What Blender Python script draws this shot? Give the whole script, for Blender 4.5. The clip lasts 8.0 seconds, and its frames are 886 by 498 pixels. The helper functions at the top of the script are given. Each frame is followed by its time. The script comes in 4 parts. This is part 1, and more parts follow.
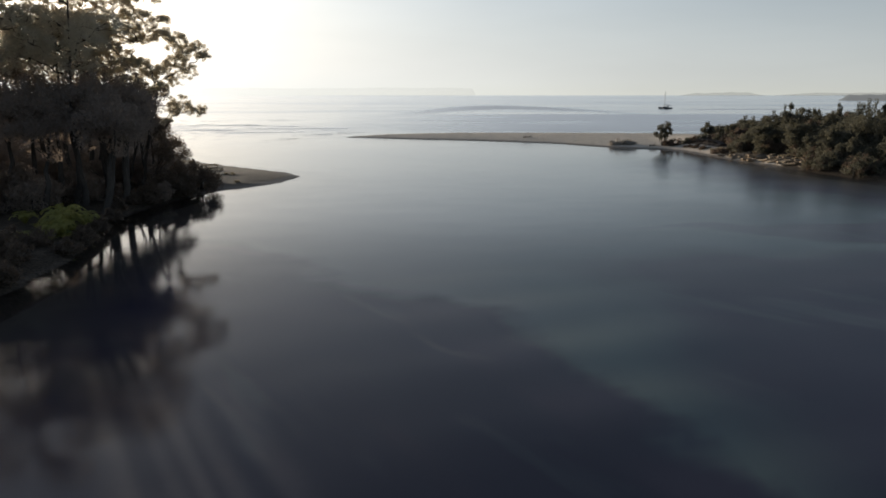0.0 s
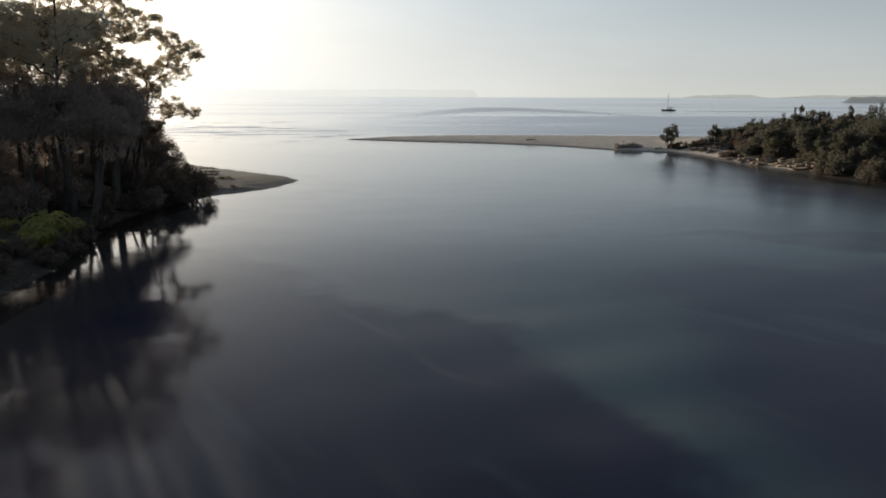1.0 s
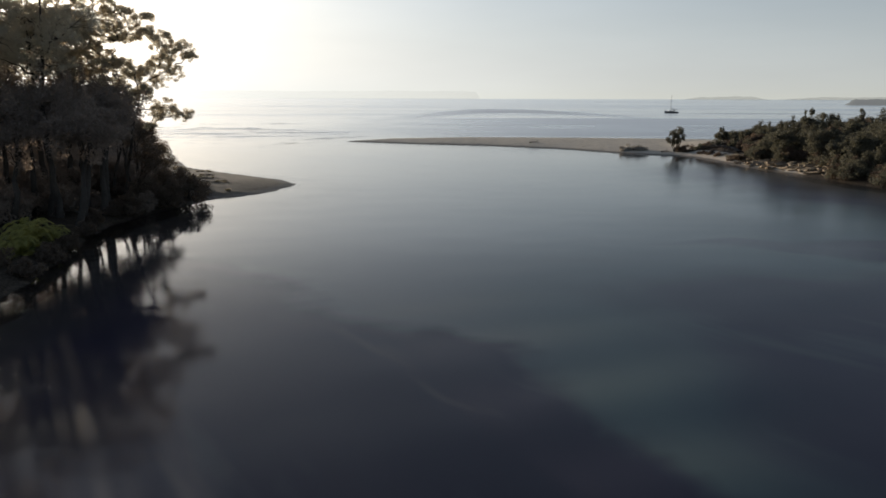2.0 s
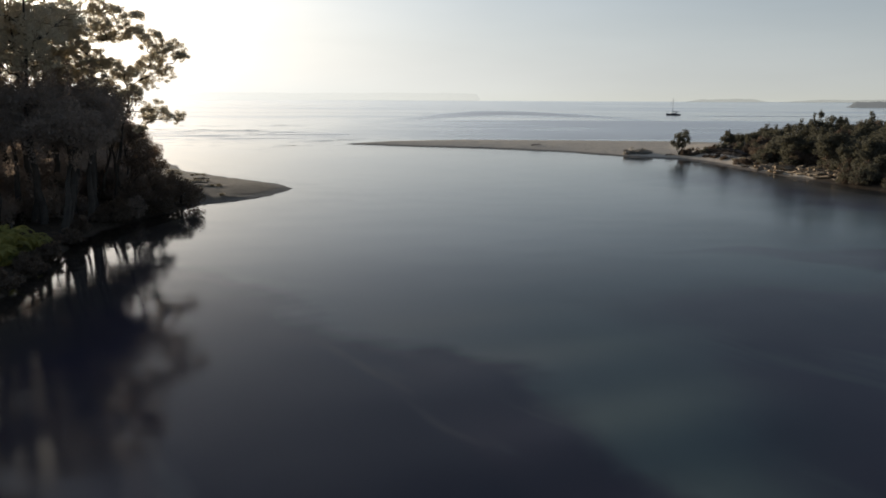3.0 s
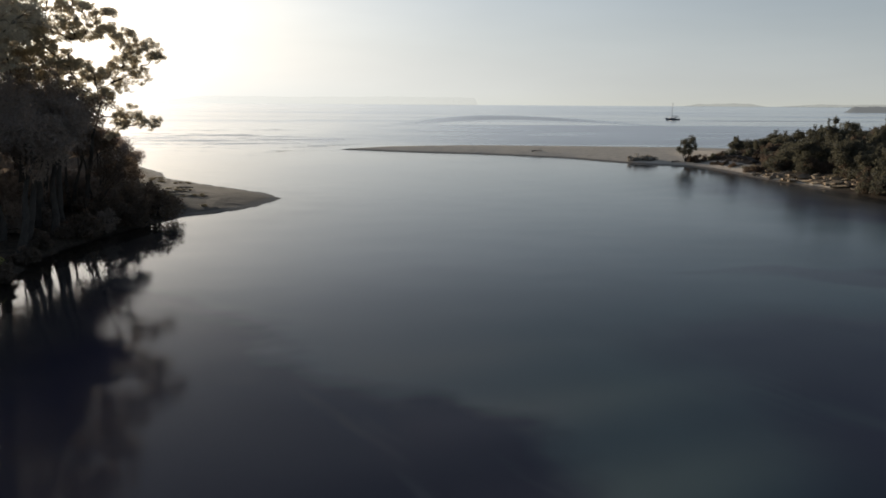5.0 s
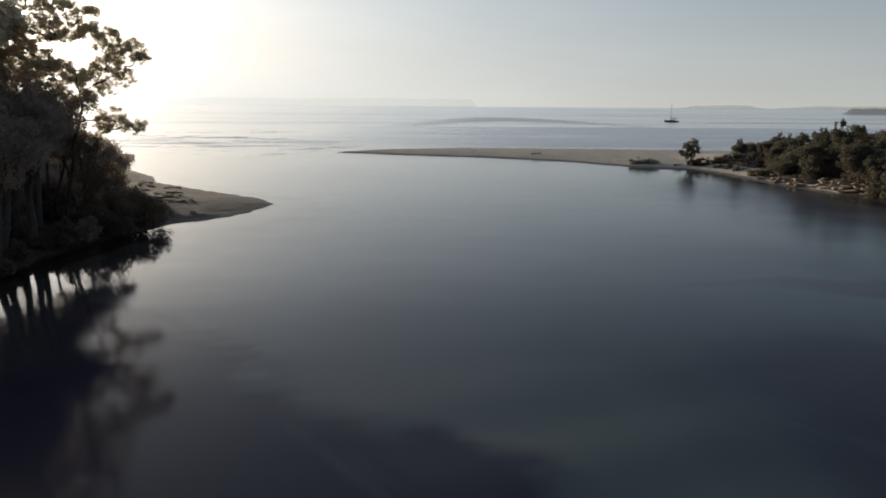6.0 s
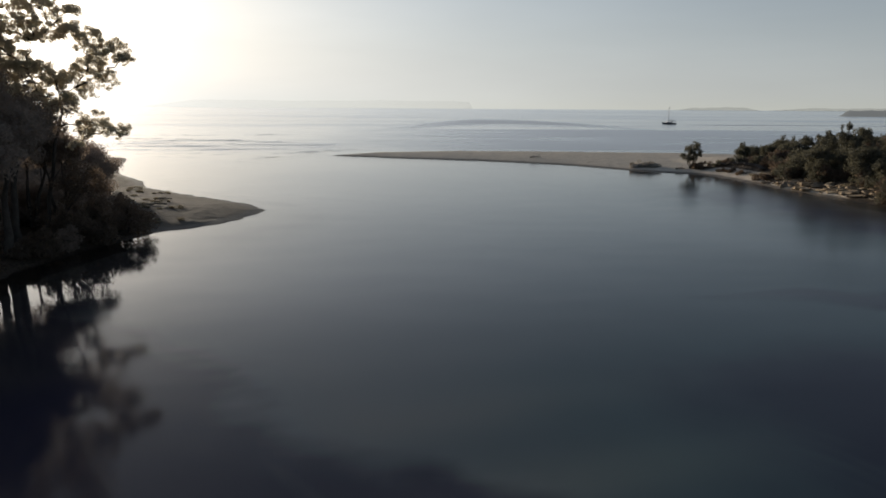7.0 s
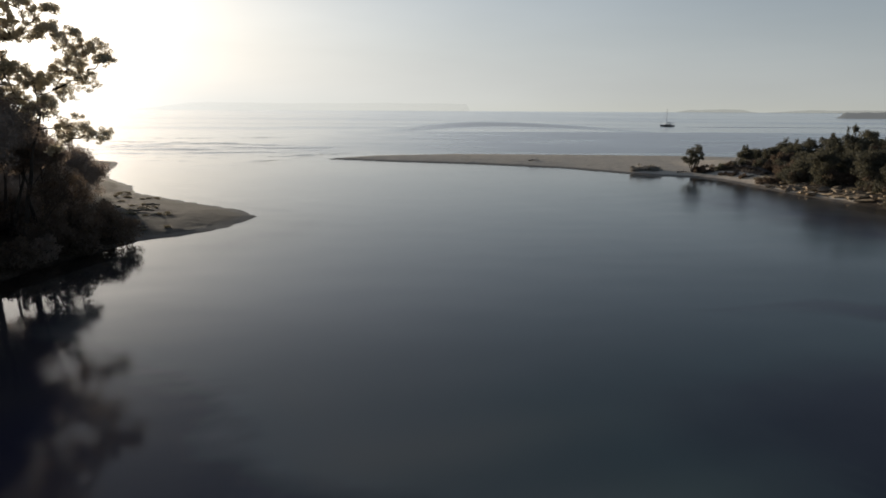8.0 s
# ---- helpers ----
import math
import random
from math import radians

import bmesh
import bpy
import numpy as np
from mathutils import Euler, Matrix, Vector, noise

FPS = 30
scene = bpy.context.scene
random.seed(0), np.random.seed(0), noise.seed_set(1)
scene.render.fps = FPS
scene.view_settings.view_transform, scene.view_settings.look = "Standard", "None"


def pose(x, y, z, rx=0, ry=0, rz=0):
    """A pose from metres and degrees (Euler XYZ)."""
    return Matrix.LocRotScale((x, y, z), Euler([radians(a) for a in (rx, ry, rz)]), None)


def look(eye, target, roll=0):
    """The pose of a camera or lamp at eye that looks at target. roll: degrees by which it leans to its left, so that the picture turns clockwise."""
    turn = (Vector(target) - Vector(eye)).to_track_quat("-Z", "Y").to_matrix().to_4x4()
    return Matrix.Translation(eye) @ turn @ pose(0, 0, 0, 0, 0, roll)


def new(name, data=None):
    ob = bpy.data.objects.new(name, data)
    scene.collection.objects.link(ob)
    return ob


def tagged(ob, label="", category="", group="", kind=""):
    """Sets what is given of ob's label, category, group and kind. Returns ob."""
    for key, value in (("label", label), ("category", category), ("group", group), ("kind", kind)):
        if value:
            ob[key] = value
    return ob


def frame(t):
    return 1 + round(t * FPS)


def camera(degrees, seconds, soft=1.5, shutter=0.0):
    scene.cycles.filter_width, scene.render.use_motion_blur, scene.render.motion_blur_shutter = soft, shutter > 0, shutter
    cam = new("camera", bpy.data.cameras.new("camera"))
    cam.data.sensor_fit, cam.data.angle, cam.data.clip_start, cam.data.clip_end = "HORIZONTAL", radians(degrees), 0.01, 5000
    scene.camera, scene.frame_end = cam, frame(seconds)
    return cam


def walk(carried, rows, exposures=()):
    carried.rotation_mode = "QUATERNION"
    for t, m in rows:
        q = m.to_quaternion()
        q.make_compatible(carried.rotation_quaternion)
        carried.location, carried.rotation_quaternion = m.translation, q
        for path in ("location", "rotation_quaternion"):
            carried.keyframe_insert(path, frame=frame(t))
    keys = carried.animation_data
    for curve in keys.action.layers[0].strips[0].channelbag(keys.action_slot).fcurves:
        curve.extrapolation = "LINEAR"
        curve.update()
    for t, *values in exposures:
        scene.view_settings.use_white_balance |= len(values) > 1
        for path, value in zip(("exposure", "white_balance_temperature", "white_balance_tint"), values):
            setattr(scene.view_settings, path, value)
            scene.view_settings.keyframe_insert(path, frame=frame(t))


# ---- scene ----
cam = camera(64.6, 8.0, 1.7)
METRES, EYE, TILT, LEAN, TURN = 23.0, 11.9, -12.5, 0.0, 0.0
ROWS = [
    (0.0, 0.0, 0.0, 0.0, 0.0, 0.0, -0.0),
    (0.5, -0.0001, 0.0689, 0.0157, 0.08, 0.08, -0.07),
    (1.0, -0.0023, 0.1263, 0.0286, 0.13, 0.14, -0.11),
    (1.5, -0.0025, 0.1889, 0.0444, 0.2, 0.19, -0.17),
    (3.0, -0.0041, 0.3663, 0.0835, 0.3, 0.41, -0.32),
    (3.5, -0.0048, 0.4308, 0.0993, 0.26, 0.49, -0.34),
    (4.0, -0.0049, 0.4878, 0.1127, 0.22, 0.56, -0.35),
    (4.5, -0.0071, 0.5458, 0.1256, 0.16, 0.65, -0.37),
    (6.0, -0.007, 0.7317, 0.1727, -0.08, 0.86, -0.37),
    (6.5, -0.008, 0.7892, 0.1873, -0.18, 0.94, -0.33),
    (7.0, -0.0121, 0.8549, 0.2039, -0.33, 1.03, -0.29),
    (7.5, -0.008, 0.9086, 0.2164, -0.38, 1.12, -0.24),
    (8.0, -0.0085, 0.9722, 0.2313, -0.52, 1.22, -0.19),
]
walk(cam, [(t, pose(0, 0, EYE, TILT, LEAN, TURN) @ pose(METRES * x, METRES * y, METRES * z, 90 + pitch, roll, yaw)) for t, x, y, z, yaw, pitch, roll in ROWS],
     exposures=[(0.0, 0.30), (2.0, 0.27), (4.0, 0.21), (6.0, 0.11), (8.0, 0.01)])

# ---- world, sun and exposure ----
SUN_AZ, SUN_EL = -32.0, 6.5
sun_dir = Vector((math.sin(radians(SUN_AZ)) * math.cos(radians(SUN_EL)),
                  math.cos(radians(SUN_AZ)) * math.cos(radians(SUN_EL)), math.sin(radians(SUN_EL))))

world = bpy.data.worlds.new("sky")
scene.world = world
world.use_nodes = True
wn, wl = world.node_tree.nodes, world.node_tree.links
wn.clear()
w_out = wn.new("ShaderNodeOutputWorld")
w_bg = wn.new("ShaderNodeBackground")
w_sky = wn.new("ShaderNodeTexSky")
w_sky.sky_type = "NISHITA"
w_sky.sun_disc = False
w_sky.sun_elevation = radians(SUN_EL)
w_sky.sun_rotation = radians(SUN_AZ)
w_sky.air_density, w_sky.dust_density, w_sky.ozone_density = 1.0, 1.2, 2.0
w_tc = wn.new("ShaderNodeTexCoord")


def w_math(op, a, b=None, c=None):
    n = wn.new("ShaderNodeMath")
    n.operation = op
    for i, v in enumerate((a, b, c)):
        if v is None:
            continue
        if isinstance(v, (int, float)):
            n.inputs[i].default_value = v
        else:
            wl.new(v, n.inputs[i])
    return n.outputs[0]


def w_mix(fac, a, b, blend="MIX"):
    n = wn.new("ShaderNodeMix")
    n.data_type, n.blend_type = "RGBA", blend
    for sock, v in ((n.inputs[0], fac), (n.inputs[6], a), (n.inputs[7], b)):
        if isinstance(v, (int, float)):
            sock.default_value = v
        elif isinstance(v, tuple):
            sock.default_value = (*v, 1)
        else:
            wl.new(v, sock)
    return n.outputs[2]


# hazy morning sky: a pale veil thickest at the horizon, brighter all round the low sun
w_dot = wn.new("ShaderNodeVectorMath")
w_dot.operation = "DOT_PRODUCT"
wl.new(w_tc.outputs["Generated"], w_dot.inputs[0])
w_dot.inputs[1].default_value = sun_dir
w_sep = wn.new("ShaderNodeSeparateXYZ")
wl.new(w_tc.outputs["Generated"], w_sep.inputs[0])
angle = w_math("ARCCOSINE", w_math("MINIMUM", w_dot.outputs["Value"], 0.99999))
height = w_math("MAXIMUM", w_sep.outputs["Z"], 0.0)
# the haze lies low, so the glow round the sun spreads along the horizon more than upwards
layer = w_math("EXPONENT", w_math("MULTIPLY", w_math("MULTIPLY", height, height), -2.0))
aureole = w_math("MULTIPLY", w_math("MULTIPLY", w_math("EXPONENT", w_math("MULTIPLY", angle, -2.2)), 0.90), layer)
inner = w_math("MULTIPLY", w_math("EXPONENT", w_math("MULTIPLY", angle, -20.0)), 5.0)
veil = w_math("EXPONENT", w_math("MULTIPLY", height, -7.0))
w_noise = wn.new("ShaderNodeTexNoise")
w_noise.inputs["Scale"].default_value = 3.0
w_noise.inputs["Detail"].default_value = 5.0
w_map = wn.new("ShaderNodeMapping")
w_map.inputs["Scale"].default_value = (1.0, 1.0, 6.0)
w_map.inputs["Rotation"].default_value = (0.1, 0.0, 0.4)
wl.new(w_tc.outputs["Generated"], w_map.inputs[0])
wl.new(w_map.outputs[0], w_noise.inputs["Vector"])
wisps = w_math("MULTIPLY_ADD", w_noise.outputs[0], 0.16, 0.92)
desat = wn.new("ShaderNodeHueSaturation")
desat.inputs["Saturation"].default_value = 1.1
desat.inputs["Value"].default_value = 0.058
wl.new(w_sky.outputs[0], desat.inputs["Color"])
veiled = w_mix(w_math("MULTIPLY_ADD", veil, 0.70, 0.18), w_mix(1.0, desat.outputs[0], (0.97, 0.98, 1.08), "MULTIPLY"), (0.315, 0.40, 0.515))
low = w_math("MULTIPLY", w_math("EXPONENT", w_math("MULTIPLY", height, -12.0)), 0.85)
veiled = w_mix(low, veiled, (0.405, 0.405, 0.345))
glow = w_mix(1.0, veiled, w_mix(1.0, (0.98, 0.968, 0.945), w_math("ADD", aureole, inner), "MULTIPLY"), "ADD")
wl.new(w_mix(1.0, glow, wisps, "MULTIPLY"), w_bg.inputs[0])
w_bg.inputs[1].default_value = 1.0
wl.new(w_bg.outputs[0], w_out.inputs[0])

sun = new("sun", bpy.data.lights.new("sun", "SUN"))
sun.data.energy, sun.data.angle, sun.data.color = 3.8, radians(0.6), (1.0, 0.86, 0.68)
sun.matrix_world = look(sun_dir * 100, (0, 0, 0))


# ---- materials ----
class Nodes:
    """A short hand for node materials."""

    def __init__(self, name):
        self.m = bpy.data.materials.new(name)
        self.m.use_nodes = True
        self.t = self.m.node_tree
        self.t.nodes.clear()
        self.out = self.t.nodes.new("ShaderNodeOutputMaterial")

    def put(self, kind, **values):
        n = self.t.nodes.new(kind)
        for key, v in values.items():
            self.feed(n.inputs[key.replace("_", " ")], v)
        return n

    def feed(self, sock, v):
        if isinstance(v, bpy.types.NodeSocket):
            self.t.links.new(v, sock)
        elif isinstance(v, tuple) and sock.type == "RGBA" and len(v) == 3:
            sock.default_value = (*v, 1)
        else:
            sock.default_value = v

    def math(self, op, a, b=0.0, clamp=False):
        n = self.t.nodes.new("ShaderNodeMath")
        n.operation, n.use_clamp = op, clamp
        self.feed(n.inputs[0], a)
        self.feed(n.inputs[1], b)
        return n.outputs[0]

    def mix(self, fac, a, b, blend="MIX"):
        n = self.t.nodes.new("ShaderNodeMix")
        n.data_type, n.blend_type = "RGBA", blend
        self.feed(n.inputs[0], fac)
        self.feed(n.inputs[6], a)
        self.feed(n.inputs[7], b)
        return n.outputs[2]

    def ramp(self, v, lo, hi):
        n = self.t.nodes.new("ShaderNodeMapRange")
        n.interpolation_type = "SMOOTHSTEP"
        self.feed(n.inputs[0], v)
        n.inputs[1].default_value, n.inputs[2].default_value = lo, hi
        return n.outputs[0]

    def coords(self, kind="Object"):
        return self.put("ShaderNodeTexCoord").outputs[kind]

    def world(self):
        return self.put("ShaderNodeNewGeometry").outputs["Position"]

    def noise(self, vec, scale, detail=4.0, rough=0.55, stretch=None):
        if stretch:
            mp = self.put("ShaderNodeMapping", Vector=vec)
            mp.inputs["Scale"].default_value = stretch
            vec = mp.outputs[0]
        n = self.put("ShaderNodeTexNoise", Vector=vec, Scale=scale, Detail=detail, Roughness=rough)
        return n.outputs[0]

    def bump(self, height, strength, distance, normal=None):
        n = self.put("ShaderNodeBump", Height=height, Strength=strength, Distance=distance)
        if normal is not None:
            self.feed(n.inputs["Normal"], normal)
        return n.outputs[0]

    def surface(self, shader):
        self.t.links.new(shader, self.out.inputs[0])
        return self.m

    def principled(self, color, rough=0.8, normal=None, **more):
        n = self.put("ShaderNodeBsdfPrincipled", Base_Color=color, Roughness=rough, **more)
        if normal is not None:
            self.feed(n.inputs["Normal"], normal)
        return n.outputs[0]


def simple(name, color, rough=0.7, vary=0.3, scale=6.0, bump=0.3, depth=0.02, metal=0.0):
    k = Nodes(name)
    c = k.coords()
    big, fine = k.noise(c, scale * 0.25), k.noise(c, scale * 3, 6)
    shade = k.math("ADD", k.math("MULTIPLY", big, 0.6), k.math("MULTIPLY", fine, 0.4))
    dark = tuple(v * (1 - vary) for v in color)
    light = tuple(min(1, v * (1 + vary)) for v in color)
    return k.surface(k.principled(k.mix(k.ramp(shade, 0.3, 0.7), dark, light), rough, k.bump(fine, bump, depth), Metallic=metal))


def leaf_material(name, dark, light, glow):
    """Leaves: each one its own green, with light passing through."""
    k = Nodes(name)
    isl = k.put("ShaderNodeNewGeometry").outputs["Random Per Island"]
    patch = k.noise(k.coords(), 0.5, 2)
    col = k.mix(k.math("ADD", k.math("MULTIPLY", isl, 0.6), k.math("MULTIPLY", patch, 0.4)), dark, light)
    dif = k.principled(col, 0.75, None, Specular_IOR_Level=0.15)
    tr = k.put("ShaderNodeBsdfTranslucent", Color=k.mix(0.5, col, glow)).outputs[0]
    both = k.t.nodes.new("ShaderNodeAddShader")
    k.feed(both.inputs[0], dif)
    k.feed(both.inputs[1], tr)
    return k.surface(both.outputs[0])


def mix_shader(k, fac, a, b):
    n = k.t.nodes.new("ShaderNodeMixShader")
    k.feed(n.inputs[0], fac)
    k.feed(n.inputs[1], a)
    k.feed(n.inputs[2], b)
    return n.outputs[0]


GUM_LEAF = leaf_material("gum_leaves", (0.075, 0.074, 0.055), (0.125, 0.118, 0.090), (0.92, 0.82, 0.66))
SHRUB_LEAF = leaf_material("shrub_leaves", (0.106, 0.085, 0.072), (0.162, 0.131, 0.110), (0.20, 0.155, 0.12))
BANK_LEAF = leaf_material("bank_leaves", (0.031, 0.031, 0.024), (0.066, 0.063, 0.047), (0.08, 0.072, 0.045))
RUST_LEAF = leaf_material("rusty_leaves", (0.050, 0.038, 0.030), (0.090, 0.070, 0.054), (0.10, 0.07, 0.045))
GRASS_LEAF = leaf_material("grass_blades", (0.065, 0.068, 0.022), (0.17, 0.165, 0.055), (0.40, 0.36, 0.12))
GREY_SCRUB = leaf_material("grey_scrub", (0.17, 0.155, 0.135), (0.29, 0.265, 0.235), (0.12, 0.105, 0.09))
DRY_LEAF = leaf_material("dry_grass", (0.085, 0.075, 0.054), (0.17, 0.145, 0.10), (0.16, 0.13, 0.08))
BARK = simple("bark", (0.06, 0.05, 0.042), 0.9, 0.5, 3.0, 0.8, 0.05)
DRIFTWOOD = simple("driftwood", (0.20, 0.17, 0.14), 0.9, 0.35, 5.0, 0.7, 0.03)
HULL = simple("hull_paint", (0.05, 0.055, 0.07), 0.35, 0.15, 1.0, 0.05, 0.005)
DECK = simple("deck_paint", (0.50, 0.48, 0.44), 0.5, 0.15, 2.0, 0.1, 0.005)
SAIL = simple("sail_cover", (0.10, 0.12, 0.17), 0.8, 0.2, 4.0, 0.4, 0.02)
ALLOY = simple("alloy_spar", (0.35, 0.35, 0.36), 0.4, 0.1, 3.0, 0.05, 0.002, 0.8)
POST = simple("post_timber", (0.10, 0.085, 0.07), 0.9, 0.3, 8.0, 0.6, 0.01)


def rock_material():
    k = Nodes("sandstone")
    c = k.world()
    rnd = k.put("ShaderNodeObjectInfo").outputs["Random"]
    fine, big = k.noise(c, 5.0, 8, 0.65), k.noise(c, 0.7, 3)
    bands = k.noise(c, 1.2, 4, 0.5, (0.6, 0.6, 5.0))
    col = k.mix(k.ramp(bands, 0.3, 0.7), (0.17, 0.115, 0.07), (0.52, 0.39, 0.24))
    col = k.mix(k.math("MULTIPLY", rnd, 0.8), col, (0.125, 0.095, 0.07))
    col = k.mix(k.ramp(big, 0.52, 0.7), col, (0.085, 0.075, 0.06))
    return k.surface(k.principled(col, 0.9, k.bump(fine, 0.7, 0.12)))


ROCK = rock_material()


def ground_material():
    """Sand, leaf litter, lawn and the muddy bed, by masks on the mesh."""
    k = Nodes("ground")
    p = k.world()
    fine, mid, big = k.noise(p, 6.0, 6, 0.6), k.noise(p, 0.9, 5), k.noise(p, 0.10, 3)
    litter = k.put("ShaderNodeAttribute")
    litter.attribute_name = "litter"
    lawn = k.put("ShaderNodeAttribute")
    lawn.attribute_name = "lawn"
    dark_sand = k.put("ShaderNodeAttribute")
    dark_sand.attribute_name = "dark_sand"
    weedy = k.put("ShaderNodeAttribute")
    weedy.attribute_name = "weed"
    z = k.put("ShaderNodeSeparateXYZ", Vector=p).outputs[2]
    sand = k.mix(k.ramp(k.math("ADD", k.math("MULTIPLY", mid, 0.6), k.math("MULTIPLY", fine, 0.4)), 0.3, 0.7),
                 (0.46, 0.395, 0.315), (0.62, 0.54, 0.445))
    sand = k.mix(k.math("MULTIPLY", k.ramp(k.noise(p, 0.35, 5, 0.6, (1.0, 2.2, 1.0)), 0.53, 0.68), 0.4), sand, (0.20, 0.165, 0.13))
    wet = k.ramp(k.math("SUBTRACT", 0.16, k.math("SUBTRACT", z, k.math("MULTIPLY", mid, 0.12))), -0.06, 0.08)
    sand = k.mix(k.math("MULTIPLY", wet, 0.85), sand, (0.10, 0.082, 0.065))
    # the left shore's sand is darker and greyer throughout
    sand = k.mix(k.math("MULTIPLY", dark_sand.outputs["Fac"], 0.9), sand, k.mix(fine, (0.036, 0.032, 0.029), (0.074, 0.066, 0.059)))
    soil = k.mix(k.ramp(fine, 0.35, 0.65), (0.030, 0.024, 0.018), (0.085, 0.065, 0.048))
    soil = k.mix(k.math("MULTIPLY", k.ramp(mid, 0.55, 0.66), 0.5), soil, (0.13, 0.10, 0.075))
    turf = k.mix(k.ramp(k.math("ADD", k.math("MULTIPLY", mid, 0.5), k.math("MULTIPLY", fine, 0.5)), 0.35, 0.65),
                 (0.06, 0.08, 0.022), (0.14, 0.15, 0.05))
    turf = k.mix(k.ramp(big, 0.5, 0.6), turf, (0.17, 0.16, 0.07))
    edge = k.math("ADD", litter.outputs["Fac"], k.math("MULTIPLY", k.math("SUBTRACT", mid, 0.5), 1.1))
    col = k.mix(k.ramp(edge, 0.35, 0.65), sand, soil)
    col = k.mix(k.ramp(k.math("ADD", lawn.outputs["Fac"], k.math("SUBTRACT", mid, 0.5)), 0.4, 0.6), col, turf)
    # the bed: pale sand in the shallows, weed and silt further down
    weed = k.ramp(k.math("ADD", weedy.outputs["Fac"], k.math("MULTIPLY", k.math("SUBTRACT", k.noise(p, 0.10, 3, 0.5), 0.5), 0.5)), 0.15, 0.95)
    silt = k.put("ShaderNodeAttribute")
    silt.attribute_name = "silt"
    bed = k.mix(silt.outputs["Fac"], (0.43, 0.39, 0.34), (0.20, 0.265, 0.245))
    # paler scoured lanes run through the weed
    mp = k.put("ShaderNodeMapping", Vector=p)
    mp.inputs["Rotation"].default_value = (0, 0, radians(52))
    lanes = k.ramp(k.noise(mp.outputs[0], 0.30, 3, 0.5, (0.22, 1.0, 1.0)), 0.55, 0.72)
    weed = k.math("MULTIPLY", weed, k.math("SUBTRACT", 1.0, k.math("MULTIPLY", lanes, 0.24)))
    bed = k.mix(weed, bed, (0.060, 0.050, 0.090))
    col = k.mix(k.ramp(z, -0.15, -1.1), col, bed)
    # the drowned bed is smooth silt
    dry = k.ramp(z, -0.7, -0.05)
    nrm = k.bump(fine, k.math("MULTIPLY", dry, 0.5), 0.05, k.bump(mid, k.math("MULTIPLY", dry, 0.6), 0.25))
    rough = k.math("SUBTRACT", 0.92, k.math("MULTIPLY", wet, 0.35))
    return k.surface(k.principled(col, rough, nrm, Specular_IOR_Level=0.12))


GROUND = ground_material()


